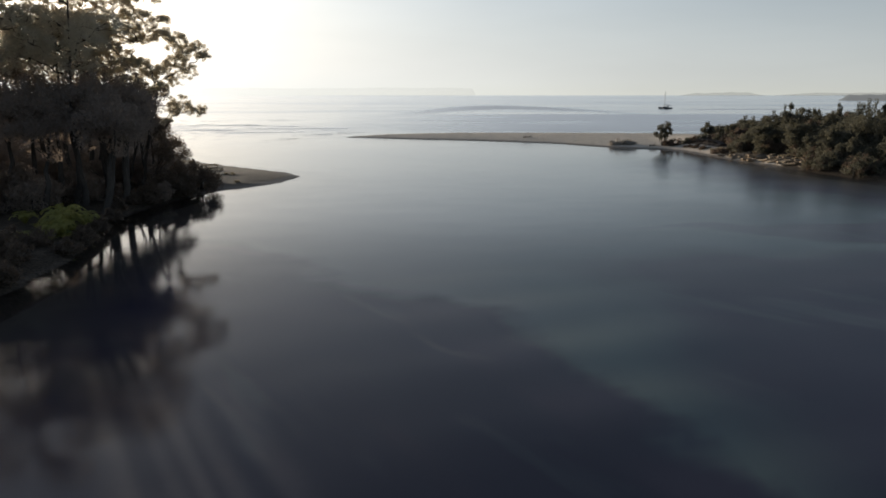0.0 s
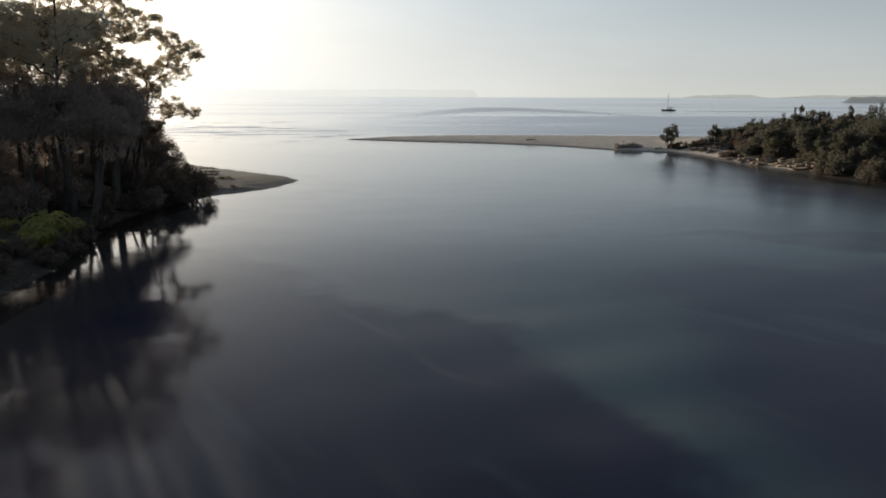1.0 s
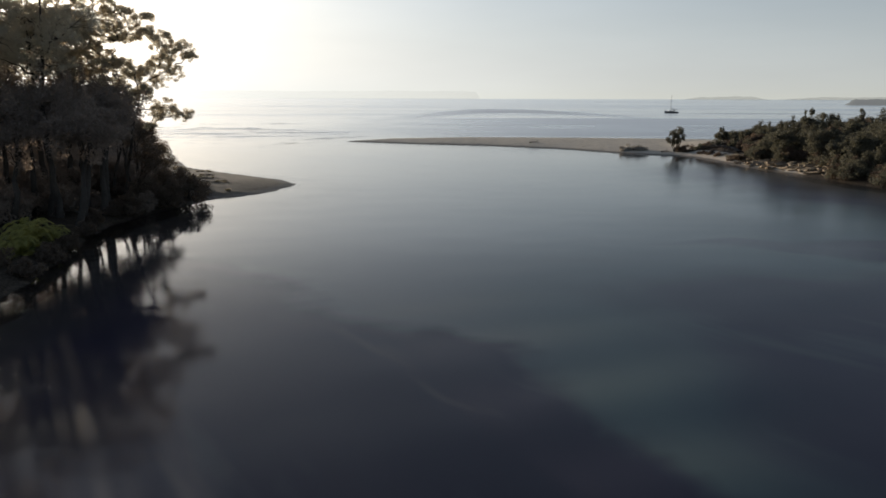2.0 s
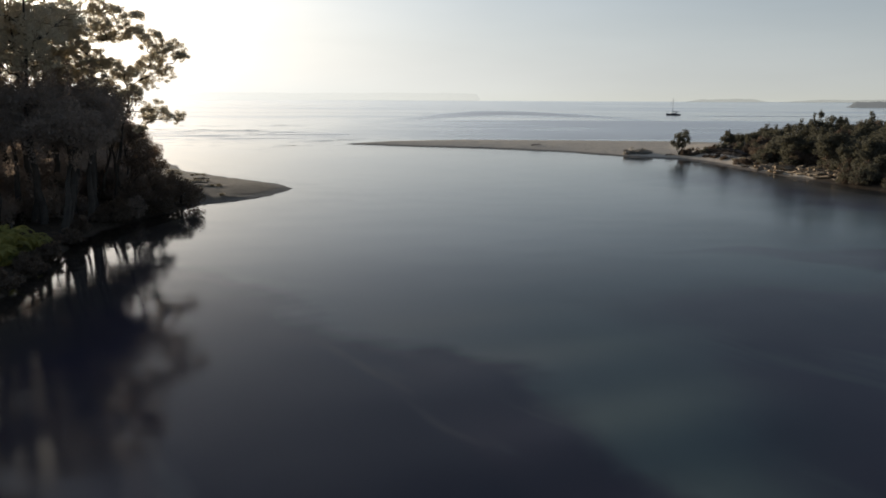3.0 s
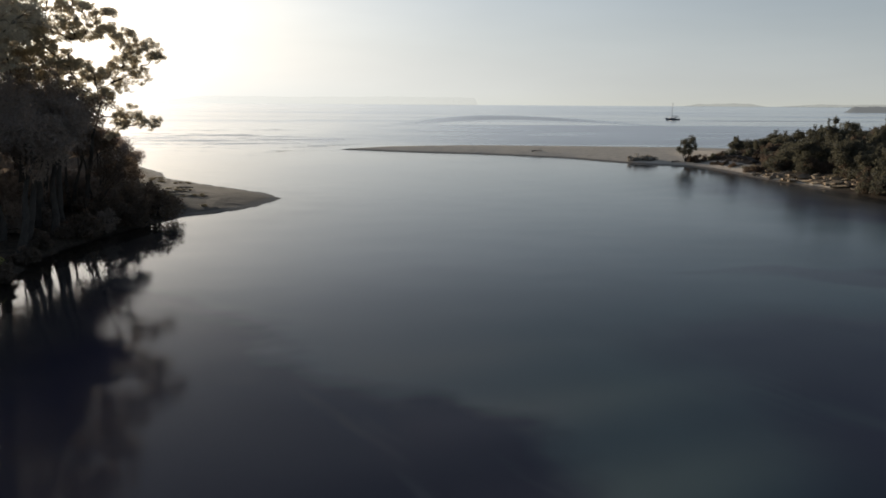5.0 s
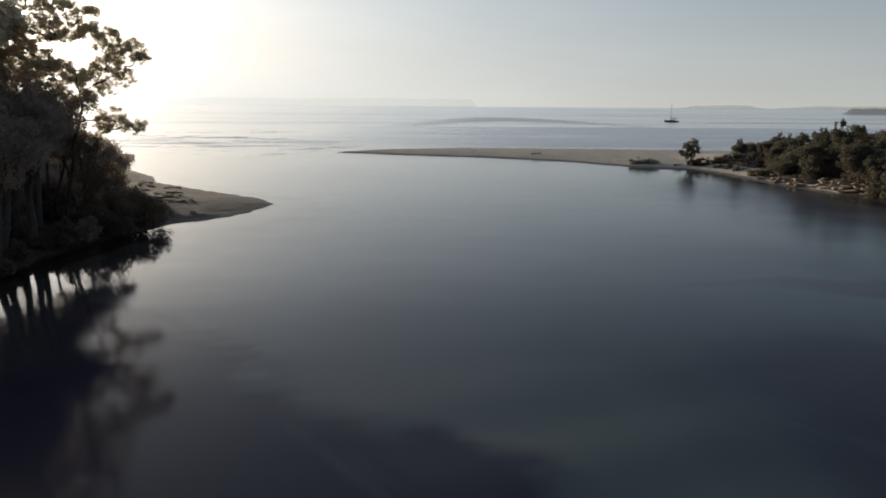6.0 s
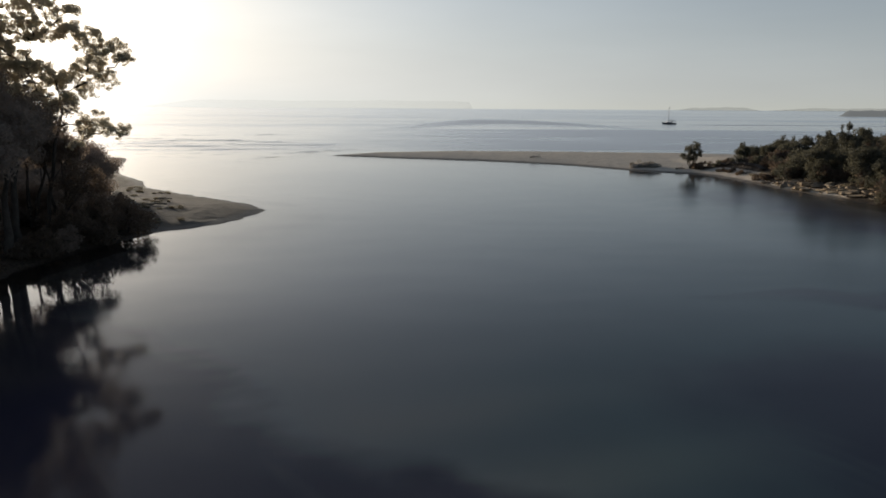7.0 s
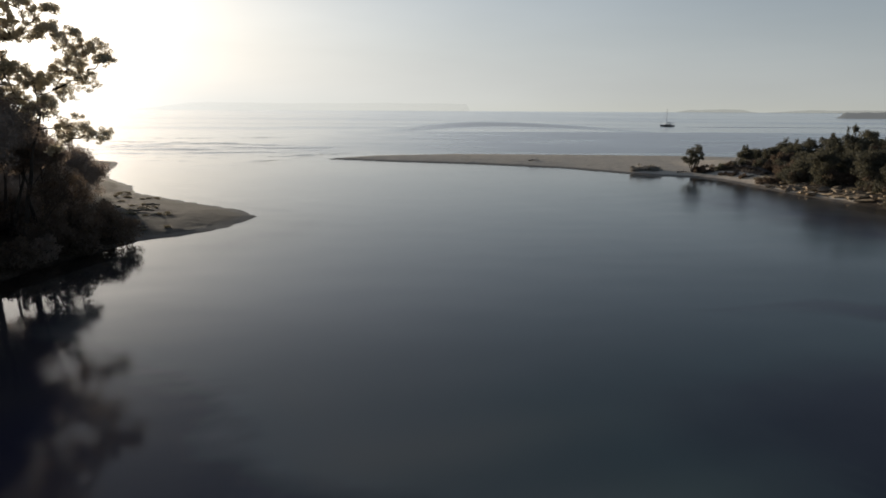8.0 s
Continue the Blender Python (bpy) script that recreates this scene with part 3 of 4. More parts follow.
# ---- trees ----
def gum_tree(name, x, y, trunk, clumps, seed, label, dense=1.0, depth=2.2, trunk_r=0.34, swell=1.25):
    """A tall open gum: a forked crooked trunk and flat leaf clumps, each at the end of a limb.
    trunk: the way of the stem as (dx, dy, z); clumps: (dx, z, half width, half height), from the tree's foot."""
    rng = np.random.default_rng(seed)
    g = float(height_at(x, y))
    root = thing(name, x, y, g - 0.15, label, "tree", "gum trees on the bank")
    stem = [(0.0, 0.0, 0.0)] + list(trunk)
    fine = []
    for a, b in zip(stem[:-1], stem[1:]):
        for i in range(4):
            s = i / 4
            fine.append(np.array(a) * (1 - s) + np.array(b) * s + rng.normal(0, 0.07, 3) * (1, 1, 0))
    fine.append(np.array(stem[-1]))
    k = len(fine)
    v, f = tube(fine, [trunk_r * (1.25 if i == 0 else 1) * (1 - 0.88 * i / k) for i in range(k)], 9)
    part("trunk", mesh_of("trunk", v, f, BARK, True), root)
    nodes = fine[3 * k // 5:]
    for cx, cz, rx, rz in sorted(clumps, key=lambda c: math.hypot(c[0] - stem[-1][0], c[1] - g - stem[-1][2])):
        c = np.array((cx, rng.uniform(-depth, depth), cz - g))
        rx, rz = rx * swell, rz * min(swell, 1.25)
        # the limb forks off the nearest wood below its clump
        near = np.array(nodes)
        cost = np.linalg.norm(near - c, axis=1) + 2.0 * np.maximum(0, near[:, 2] - (c[2] - 0.25 * abs(c[0] - near[:, 0]) - 0.3))
        a = near[int(np.argmin(cost))]
        reach = float(np.linalg.norm(c - a))
        pts, rad = bough(rng, a, c - (0, 0, rz * 0.3), 0.045 + 0.014 * reach, 0.022, 0.10, 7, 0.11)
        nodes += list(pts[2:])
        pieces = [tube(pts, rad, 6)]
        subs = shell_points(rng, int(14 + 15 * rx * rz), rx, min(rx, 1.8), rz * 1.25, -0.25)
        # each clump droops at its rim
        subs[:, 2] -= 0.5 * rz * (np.hypot(subs[:, 0], subs[:, 1]) / rx) ** 2
        subs[:, :2] += rng.normal(0, 0.16, (len(subs), 2))
        for q in subs[:6]:
            p2, r2 = bough(rng, pts[-2], c + q * 0.85, 0.028, 0.010, 0.10, 4, 0.12)
            pieces.append(tube(p2, r2, 4))
        v, f = tubes(pieces)
        limb = part("limb", mesh_of("limb", v, f, BARK, True), root)
        # uneven sub-clusters, some small ones strayed beyond the clump's edge
        stray = subs[: len(subs) // 2] * (1.12, 1.12, 1.1) + rng.normal(0, 0.2, (len(subs) // 2, 3)) + (0, 0, -0.15)
        v, f = sprays(rng, c + subs, (0.33, 0.33, 0.25), int(64 * dense), 0.092)
        v2, f2 = sprays(rng, c + stray, (0.26, 0.26, 0.14), int(26 * dense), 0.092)
        v, f = np.concatenate([v, v2]), np.concatenate([f, f2 + len(v)])
        part("leaf_clump", mesh_of("leaf_clump", v, f, GUM_LEAF), limb, "fine grey-green leaves")
    return root


def bank_tree(name, x, y, h, r, seed, label, group, leaf, base=0.45, lean=(0, 0), stems=2, leaf_size=0.17, count=90, clusters=None,
              category="tree", bark=BARK, spire=0.0):
    """A bushy tree: leaning stems and a full uneven crown of many small clusters."""
    rng = np.random.default_rng(seed)
    g = float(height_at(x, y))
    root = thing(name, x, y, g - 0.12, label, category, group)
    z0 = h * base
    rz = (h - z0) / 2
    mid = np.array((lean[0], lean[1], z0 + rz))
    for s in range(stems):
        a = np.array((rng.normal(0, 0.25), rng.normal(0, 0.25), 0))
        b = mid + (rng.normal(0, r * 0.3), rng.normal(0, r * 0.3), rng.uniform(-0.2, 0.5) * rz)
        pts, rad = bough(rng, a, b, 0.06 + 0.028 * h / stems ** 0.5, 0.03, 0.04, 7, 0.028)
        pieces = [tube(pts, rad, 7)]
        for q in shell_points(rng, 5, r * 0.8, r * 0.8, rz * 0.8):
            p2, r2 = bough(rng, pts[rng.integers(3, 7)], mid + q, 0.05, 0.012, 0.1, 4, 0.08)
            pieces.append(tube(p2, r2, 5))
        v, f = tubes(pieces)
        part("trunk", mesh_of("trunk", v, f, bark, True), root)
    n = clusters or int(10 + 5.5 * r * rz)
    subs = shell_points(rng, n, r, r, rz, -0.5)
    subs *= rng.uniform(0.72, 1.22, (n, 1))
    subs[:, 2] += rng.normal(0, 0.3, n)
    subs[:, 2] = np.maximum(subs[:, 2], 0.25 - mid[2])
    # a few shoots stand out of the crown
    tops = subs[subs[:, 2] > 0.55 * rz]
    if len(tops):
        shoots = tops[: max(2, len(tops) // 3)] * (0.95, 0.95, 1.0)
        shoots = np.concatenate([shoots + (0, 0, 0.07 * h), shoots + (0, 0, 0.14 * h), shoots[::2] + (0, 0, 0.20 * h)])
    else:
        shoots = subs[:1]
    if spire:
        # an upright leader with its own small tufts
        lead = mid + (rng.normal(0, 0.3 * r), rng.normal(0, 0.3 * r), rz)
        steps = np.linspace(0, spire, 6)
        column = lead - mid + np.stack([rng.normal(0, 0.16, 6), rng.normal(0, 0.16, 6), steps], 1)
        shoots = np.concatenate([shoots, column, column[::2] + rng.normal(0, 0.3, (3, 3))])
        v, f = tube([lead - (0, 0, rz), lead, lead + (0, 0, spire)], [0.06, 0.04, 0.015], 5)
        part("leader", mesh_of("leader", v, f, bark, True), root)
    cs = 0.27 * r + 0.22
    v, f = sprays(rng, mid + subs, (cs, cs, cs * 0.75), count, leaf_size)
    v2, f2 = sprays(rng, mid + shoots, (cs * 0.42, cs * 0.42, cs * 0.6), max(12, count // 3), leaf_size * 0.9)
    v, f = np.concatenate([v, v2]), np.concatenate([f, f2 + len(v)])
    part("crown", mesh_of("crown", v, f, leaf), root)
    return root


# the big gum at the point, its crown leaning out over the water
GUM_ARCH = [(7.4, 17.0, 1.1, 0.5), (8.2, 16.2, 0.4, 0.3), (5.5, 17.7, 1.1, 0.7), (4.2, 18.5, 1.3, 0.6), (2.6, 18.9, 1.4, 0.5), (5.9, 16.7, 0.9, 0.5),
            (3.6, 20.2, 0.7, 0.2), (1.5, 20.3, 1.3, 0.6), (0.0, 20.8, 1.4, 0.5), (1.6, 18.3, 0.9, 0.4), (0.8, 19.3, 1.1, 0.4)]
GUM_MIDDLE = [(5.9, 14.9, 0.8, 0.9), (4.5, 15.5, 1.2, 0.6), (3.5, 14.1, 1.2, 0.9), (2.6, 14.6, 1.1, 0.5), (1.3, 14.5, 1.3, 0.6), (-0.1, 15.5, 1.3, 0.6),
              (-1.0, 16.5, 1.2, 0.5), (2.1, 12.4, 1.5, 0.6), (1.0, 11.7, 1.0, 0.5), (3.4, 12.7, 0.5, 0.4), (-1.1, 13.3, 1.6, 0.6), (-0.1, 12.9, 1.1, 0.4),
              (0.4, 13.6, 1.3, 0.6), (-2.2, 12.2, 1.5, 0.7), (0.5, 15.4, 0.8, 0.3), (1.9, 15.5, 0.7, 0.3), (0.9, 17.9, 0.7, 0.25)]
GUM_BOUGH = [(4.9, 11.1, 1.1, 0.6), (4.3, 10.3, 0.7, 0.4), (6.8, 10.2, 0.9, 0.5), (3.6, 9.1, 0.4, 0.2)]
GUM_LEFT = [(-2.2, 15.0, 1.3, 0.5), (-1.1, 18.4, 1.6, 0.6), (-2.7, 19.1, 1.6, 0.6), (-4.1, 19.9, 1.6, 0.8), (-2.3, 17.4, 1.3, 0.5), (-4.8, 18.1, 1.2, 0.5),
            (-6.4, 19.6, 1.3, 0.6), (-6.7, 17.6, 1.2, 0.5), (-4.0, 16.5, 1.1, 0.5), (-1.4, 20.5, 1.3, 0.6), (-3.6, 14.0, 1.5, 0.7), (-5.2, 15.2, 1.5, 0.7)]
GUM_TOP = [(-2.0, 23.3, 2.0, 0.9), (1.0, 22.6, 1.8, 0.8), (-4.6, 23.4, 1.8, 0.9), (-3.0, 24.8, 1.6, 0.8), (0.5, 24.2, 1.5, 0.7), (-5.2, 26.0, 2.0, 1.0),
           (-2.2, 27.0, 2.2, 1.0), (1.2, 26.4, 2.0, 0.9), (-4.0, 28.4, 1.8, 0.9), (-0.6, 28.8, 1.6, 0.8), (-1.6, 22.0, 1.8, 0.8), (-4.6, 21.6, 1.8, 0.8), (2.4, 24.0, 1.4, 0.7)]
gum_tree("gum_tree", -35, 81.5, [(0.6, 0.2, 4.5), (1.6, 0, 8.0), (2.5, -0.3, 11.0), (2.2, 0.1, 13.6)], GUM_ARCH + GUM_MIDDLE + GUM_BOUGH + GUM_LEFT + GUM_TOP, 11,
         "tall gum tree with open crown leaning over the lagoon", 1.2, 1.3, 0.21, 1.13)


def scattered_clumps(seed, count, half, low, high):
    """Clump places for a broad crown: wider at mid height, flat on top."""
    rng = np.random.default_rng(seed)
    out = []
    for _ in range(count):
        s = rng.random()
        reach = half * (0.55 + 0.45 * math.sin(math.pi * min(1, 0.25 + 0.6 * s)))
        rx = rng.uniform(1.2, 2.1)
        out.append((rng.uniform(-1, 1) * reach, low + (high - low) * s, rx, rx * rng.uniform(0.42, 0.55)))
    return out


for i, (gx, gy, gh, half, dense) in enumerate(((-37.5, 71.5, 28.0, 5.0, 0.6), (-43.5, 67.0, 28.0, 6.0, 0.6), (-40.5, 80.5, 21.5, 3.2, 0.8), (-42.0, 78, 26.0, 5.0, 0.75), (-48.5, 74, 26.0, 6.0, 1.2), (-54.5, 71, 22.0, 6.0, 1.0), (-48, 84, 21.0, 5.0, 1.0))):
    gum_tree("gum_tree", gx, gy, [(0.4, 0, 4.5), (-0.3, 0.4, 8.5), (0.5, 0, 12.5), (1.2 if gh == 28.0 else 0.2, 0, gh - 6.0)],
             scattered_clumps(40 + i, 24 if gh == 28.0 else 22, half, min(14.5, gh - 7.0), gh - 0.8), 60 + i, "tall gum tree with broad layered crown on the bank", dense)

# trees of the left bank: tall bare leaning stems, crowns only high up
LEFT_BANK = "trees along the dark bank"
for i, (tx, ty, th, tr, base, lx) in enumerate((
        (-32.3, 66.5, 10.5, 3.0, 0.62, 1.3), (-33.2, 69.2, 11.0, 3.0, 0.68, 1.4), (-33.6, 72.6, 11.5, 2.8, 0.74, 1.5),
        (-34.6, 76.6, 12.0, 3.0, 0.78, 1.0), (-36.5, 70.5, 12.0, 3.2, 0.74, 0.5), (-38.5, 66.5, 11.0, 3.2, 0.64, 0.5),
        (-40.0, 73.0, 12.0, 3.6, 0.60, 0.0), (-43.0, 69.5, 12.0, 3.8, 0.60, 0.0), (-37.5, 76.5, 12.5, 3.2, 0.80, 0.3),
        (-46.0, 66.0, 12.0, 3.8, 0.60, 0.0), (-44.5, 75.5, 13.0, 4.0, 0.66, 0.0), (-49.0, 71.0, 13.0, 4.2, 0.60, 0.0),
        (-50.0, 63.5, 12.0, 4.0, 0.50, 0.0), (-53.5, 68.0, 13.0, 4.5, 0.45, 0.0))):
    bank_tree("paperbark_tree", tx, ty, th, tr, 100 + i, "dark bushy paperbark with tall leaning stem on the bank", LEFT_BANK, SHRUB_LEAF,
              base if tx > -38 else 0.54, (lx, -0.3), 1, 0.125, 210, None, "tree", BARK)
# the four trees beyond x -54 are raised or added to block low sun
for i, (tx, ty, th, tr) in enumerate(((-47.0, 110.0, 7.0, 3.8), (-51.5, 107.5, 7.8, 4.0), (-48.5, 116.0, 5.8, 3.4), (-55.0, 114.0, 9.0, 4.0), (-57.0, 121.0, 8.6, 3.8), (-62.5, 128.0, 9.0, 4.2), (-66.0, 123.0, 10.0, 4.4), (-38.5, 94.5, 3.8, 2.6), (-42.5, 92.0, 4.0, 2.8), (-39.5, 88.5, 3.4, 2.6), (-35.0, 88.5, 2.6, 2.0), (-46.5, 98.5, 4.6, 3.0), (-43.0, 102.0, 4.2, 2.8))):
    bank_tree("paperbark_tree", tx, ty, th, tr, 130 + i, "dense dark paperbark bush beside the sand spit", LEFT_BANK, SHRUB_LEAF,
              0.06, (0.2, 0), 3, 0.125, 260, None, "tree", BARK)

# dense dark trees crowded round the foot of the big gum
for i, (tx, ty, th, tr, base) in enumerate(((-38.6, 85.6, 9.9, 3.0, 0.62), (-36.0, 85.8, 8.6, 2.0, 0.68), (-40.2, 83.5, 11.5, 3.2, 0.80), (-44.5, 87.0, 11.0, 3.4, 0.80), (-38.6, 80.0, 12.0, 3.0, 0.80))):
    bank_tree("paperbark_tree", tx, ty, th, tr, 180 + i, "dense dark round-topped paperbark at the water's edge", LEFT_BANK, SHRUB_LEAF,
              base, (0.4, 0), 2, 0.115, 300, int(22 + 7 * tr * tr * 0.9), "tree", BARK)

# thick undergrowth behind the stems
for i, (tx, ty, th, tr) in enumerate(((-38.0, 88.0, 3.6, 2.4), (-41.5, 89.5, 3.6, 2.6), (-45.0, 92.0, 4.4, 3.0), (-36.2, 90.6, 3.6, 2.2), (-43.2, 85.0, 4.4, 2.6), (-40.5, 80.5, 3.6, 2.0),
                                      (-44.5, 77.5, 4.0, 2.6), (-49.5, 79.0, 4.4, 2.8), (-42.5, 71.0, 3.6, 2.4), (-47.5, 70.0, 4.0, 2.8), (-52.0, 74.0, 4.4, 2.8), (-48.0, 88.0, 5.4, 3.0), (-53.0, 85.0, 5.4, 3.0))):
    bank_tree("understorey_bush", tx, ty, th, tr, 230 + i, "dense dark bush under the bank trees", LEFT_BANK, SHRUB_LEAF, 0.0, (0, 0), 3, 0.125, 170, int(14 + 6 * tr * tr), "shrub")

# an open-crowned tree leaning out low over the water
bank_tree("paperbark_tree", -34.7, 82.4, 6.7, 2.0, 190, "small open-crowned tree leaning over the water", LEFT_BANK, RUST_LEAF,
          0.42, (3.1, -0.8), 3, 0.11, 130, 34, "tree", BARK)

# added wood on the bay side, mostly unseen: shades the undergrowth, fills gaps
for i, (tx, ty, th, tr) in enumerate(((-64, 104, 8.0, 4.0), (-70, 108, 12.0, 5.0), (-78, 112, 12.5, 5.0), (-86, 108, 12.5, 5.0), (-66, 118, 6.6, 4.0),
                                      (-74, 124, 7.8, 4.5), (-84, 122, 12.5, 5.0), (-92, 118, 13.0, 5.0), (-80, 134, 9.0, 4.5), (-90, 134, 12.0, 5.0),
                                      (-62, 94, 7.5, 3.8), (-68, 92, 11.5, 4.8), (-76, 98, 12.0, 5.0), (-62, 82, 11.0, 4.6), (-70, 80, 12.0, 5.0),
                                      (-84, 92, 12.5, 5.0), (-62, 70, 12.0, 4.8), (-72, 66, 12.5, 5.0), (-60, 58, 12.0, 4.6))):
    bank_tree("paperbark_tree", tx, ty, th, tr, 150 + i, "dark paperbark of an added, mostly unseen wood that shades the bank", "trees of the wood behind the bank", SHRUB_LEAF,
              0.12, (0, 0), 2, 0.22, 70, 60, "tree", BARK)

# low shrubs that hang over the water's edge
EDGE_SHRUBS = [(-29.8, 86.2, 2.6, 2.0), (-31.4, 83.4, 2.9, 2.1), (-32.0, 79.6, 2.4, 1.8), (-33.0, 88.0, 2.6, 2.2), (-37.5, 90.0, 2.4, 2.6), (-36.5, 95.5, 1.7, 2.0),
               (-41.5, 97.0, 2.4, 2.6), (-32.4, 75.0, 1.8, 1.3), (-31.9, 65.5, 0.6, 0.9), (-30.4, 60.0, 0.55, 0.8), (-29.3, 55.5, 0.55, 0.9), (-28.3, 51.0, 0.6, 0.9),
               (-31.5, 52.0, 0.9, 1.3), (-32.5, 48.5, 1.4, 1.6), (-29.5, 46.5, 0.9, 1.2), (-28.0, 42.0, 0.9, 1.2), (-33.4, 73.5, 0.6, 0.8), (-33.2, 69.5, 0.6, 0.8),
               (-30.6, 81.5, 1.7, 1.5)]
BANK_SHRUBS = [(-31.6, 77.3, 1.4, 1.3), (-46.0, 92.0, 3.0, 3.2), (-36.0, 86.0, 2.4, 2.2), (-40.0, 87.5, 2.4, 2.4), (-43.0, 82.0, 2.4, 2.4), (-47.0, 86.5, 2.6, 2.6),
               (-51.0, 83.0, 2.6, 2.6), (-51.0, 77.0, 2.4, 2.4), (-55.0, 79.0, 2.6, 2.6), (-38.0, 78.0, 1.6, 1.8), (-42.0, 74.0, 1.8, 2.0), (-46.0, 78.0, 2.0, 2.2),
               (-46.5, 69.0, 1.8, 2.0), (-51.5, 88.0, 2.8, 2.8), (-57.0, 84.0, 2.8, 2.8), (-54.0, 73.0, 2.4, 2.4), (-42.5, 63.5, 1.2, 1.5), (-46.0, 97.0, 3.2, 3.0),
               (-52.0, 95.0, 3.4, 3.2)]
WOOD_SHRUBS = [(-58.0, 92.0, 3.4, 3.2), (-50.0, 103.0, 3.0, 3.0), (-63.0, 88.0, 3.4, 3.2), (-60.0, 100.0, 3.4, 3.4), (-66.0, 96.0, 3.6, 3.4), (-56.0, 108.0, 3.0, 3.0),
               (-40.5, 92.5, 2.4, 2.4), (-38.5, 73.5, 2.2, 2.2), (-41.0, 69.0, 2.4, 2.4), (-44.0, 72.0, 2.8, 2.6), (-41.5, 77.0, 3.0, 2.6), (-45.5, 67.0, 2.6, 2.6),
               (-48.5, 74.5, 3.4, 2.8), (-45.0, 80.5, 3.4, 2.8), (-50.0, 68.5, 3.4, 2.8), (-53.0, 75.5, 4.2, 3.0), (-49.0, 81.0, 4.0, 3.0), (-39.6, 66.8, 2.8, 2.0),
               (-54.0, 65.0, 4.0, 3.0)]
for i, (sx, sy, sh, sr) in enumerate(EDGE_SHRUBS + BANK_SHRUBS + WOOD_SHRUBS):
    bank_tree("shrub", sx, sy, sh, sr, 200 + i, "low dark shrub hanging over the water's edge", "shrubs at the water's edge", RUST_LEAF if i < len(EDGE_SHRUBS) else SHRUB_LEAF,
              0.0, (0.4, -0.2), 3, 0.125, 100, int(12 + 6 * sr * sr), "shrub")


def tussock(name, x, y, r, h, n, seed, leaf, label, group):
    """A tuft of arching blades."""
    rng = np.random.default_rng(seed)
    g = float(height_at(x, y))
    verts, faces = [], []
    for b in range(n):
        a, rr = rng.uniform(0, math.tau), r * rng.random() ** 0.5
        p = np.array((x + rr * math.cos(a) * 0.5, y + rr * math.sin(a) * 0.5, g - 0.03))
        out = np.array((math.cos(a), math.sin(a), 0)) * rr
        side = np.array((-math.sin(a), math.cos(a), 0)) * rng.uniform(0.015, 0.035)
        hh = h * rng.uniform(0.6, 1.1)
        k = len(verts)
        for s in (0, 0.4, 0.75, 1.0):
            q = p + out * s * s + (0, 0, hh * (s - 0.35 * s ** 3))
            verts += [q - side * (1.1 - s), q + side * (1.1 - s)]
        for j in range(3):
            faces.append((k + 2 * j, k + 2 * j + 1, k + 2 * j + 3, k + 2 * j + 2))
    return tagged(new(name, mesh_of(name, verts, faces, leaf)), label, "grass tuft", group)


rng0 = np.random.default_rng(5)
for i in range(30):
    tx, ty = rng0.uniform(-35, -30.4), rng0.uniform(53.5, 63)
    if float(shore_distance(np.array(tx), np.array(ty), LEFT_SHORE)) < 1.0:
        continue
    tussock("grass_tuft", tx, ty, rng0.uniform(0.4, 0.9), rng0.uniform(0.35, 0.9), 160, 300 + i, GRASS_LEAF,
            "bright green sunlit grass tuft on the bank", "grass tufts on the bank")
for i in range(48):
    s, off = rng0.random() ** 1.3, 5.5 * rng0.random() ** 1.6 - 1.0
    tx, ty = -29.5 - 17 * s + 0.9 * off, 90 + 36 * s + 0.4 * off
    if float(shore_distance(np.array(tx), np.array(ty), LEFT_SHORE)) < 1.2:
        continue
    tussock("dune_grass", tx, ty, rng0.uniform(0.4, 1.0), rng0.uniform(0.2, 0.5), 120, 400 + i, DRY_LEAF,
            "dry brown dune grass tuft on sand", "dune grass tufts")


def fern(x, y, size, seed):
    """A big fern: a crown of arching fronds, each a rib with two rows of leaflets."""
    rng = np.random.default_rng(seed)
    root = thing("fern", x, y, float(height_at(x, y)) - 0.05, "bright green sunlit fern with arching fronds", "fern", "ferns on the bank")
    for kind in range(3):
        verts, faces = [], []
        droop = rng.uniform(0.5, 0.8)
        for j in range(17):
            s = j / 16
            verts.append(np.array((s * 1.0, 0, 0.95 * math.sin(2.0 * s) - droop * s * s * 0.6 + 0.1)))
        for j in range(16):
            s, p = j / 16, verts[j]
            w = 0.24 * math.sin(math.pi * min(1, 0.12 + 0.9 * s)) + 0.02
            for side in (-1, 1):
                k = len(verts)
                verts += [p + (0.085, side * w, -0.04), p + (0.03, side * w * 0.5, 0.02)]
                faces.append((j, j + 1, k, k + 1))
        me = mesh_of("frond", np.array(verts) * size, faces, GRASS_LEAF)
        for a in range(6):
            ob = part("frond", me, root)
            ob.rotation_euler = (rng.uniform(-0.2, 0.2), rng.uniform(-0.35, 0.2), math.tau * (a + kind / 3) / 6 + rng.uniform(-0.2, 0.2))


for i, (fx, fy, fs) in enumerate(((-30.8, 55.2, 1.1), (-31.6, 57.2, 1.4), (-32.6, 59.4, 1.5), (-31.4, 60.4, 1.1), (-36.6, 60.4, 0.9))):
    fern(fx, fy, 1.2 * fs, 950 + i)


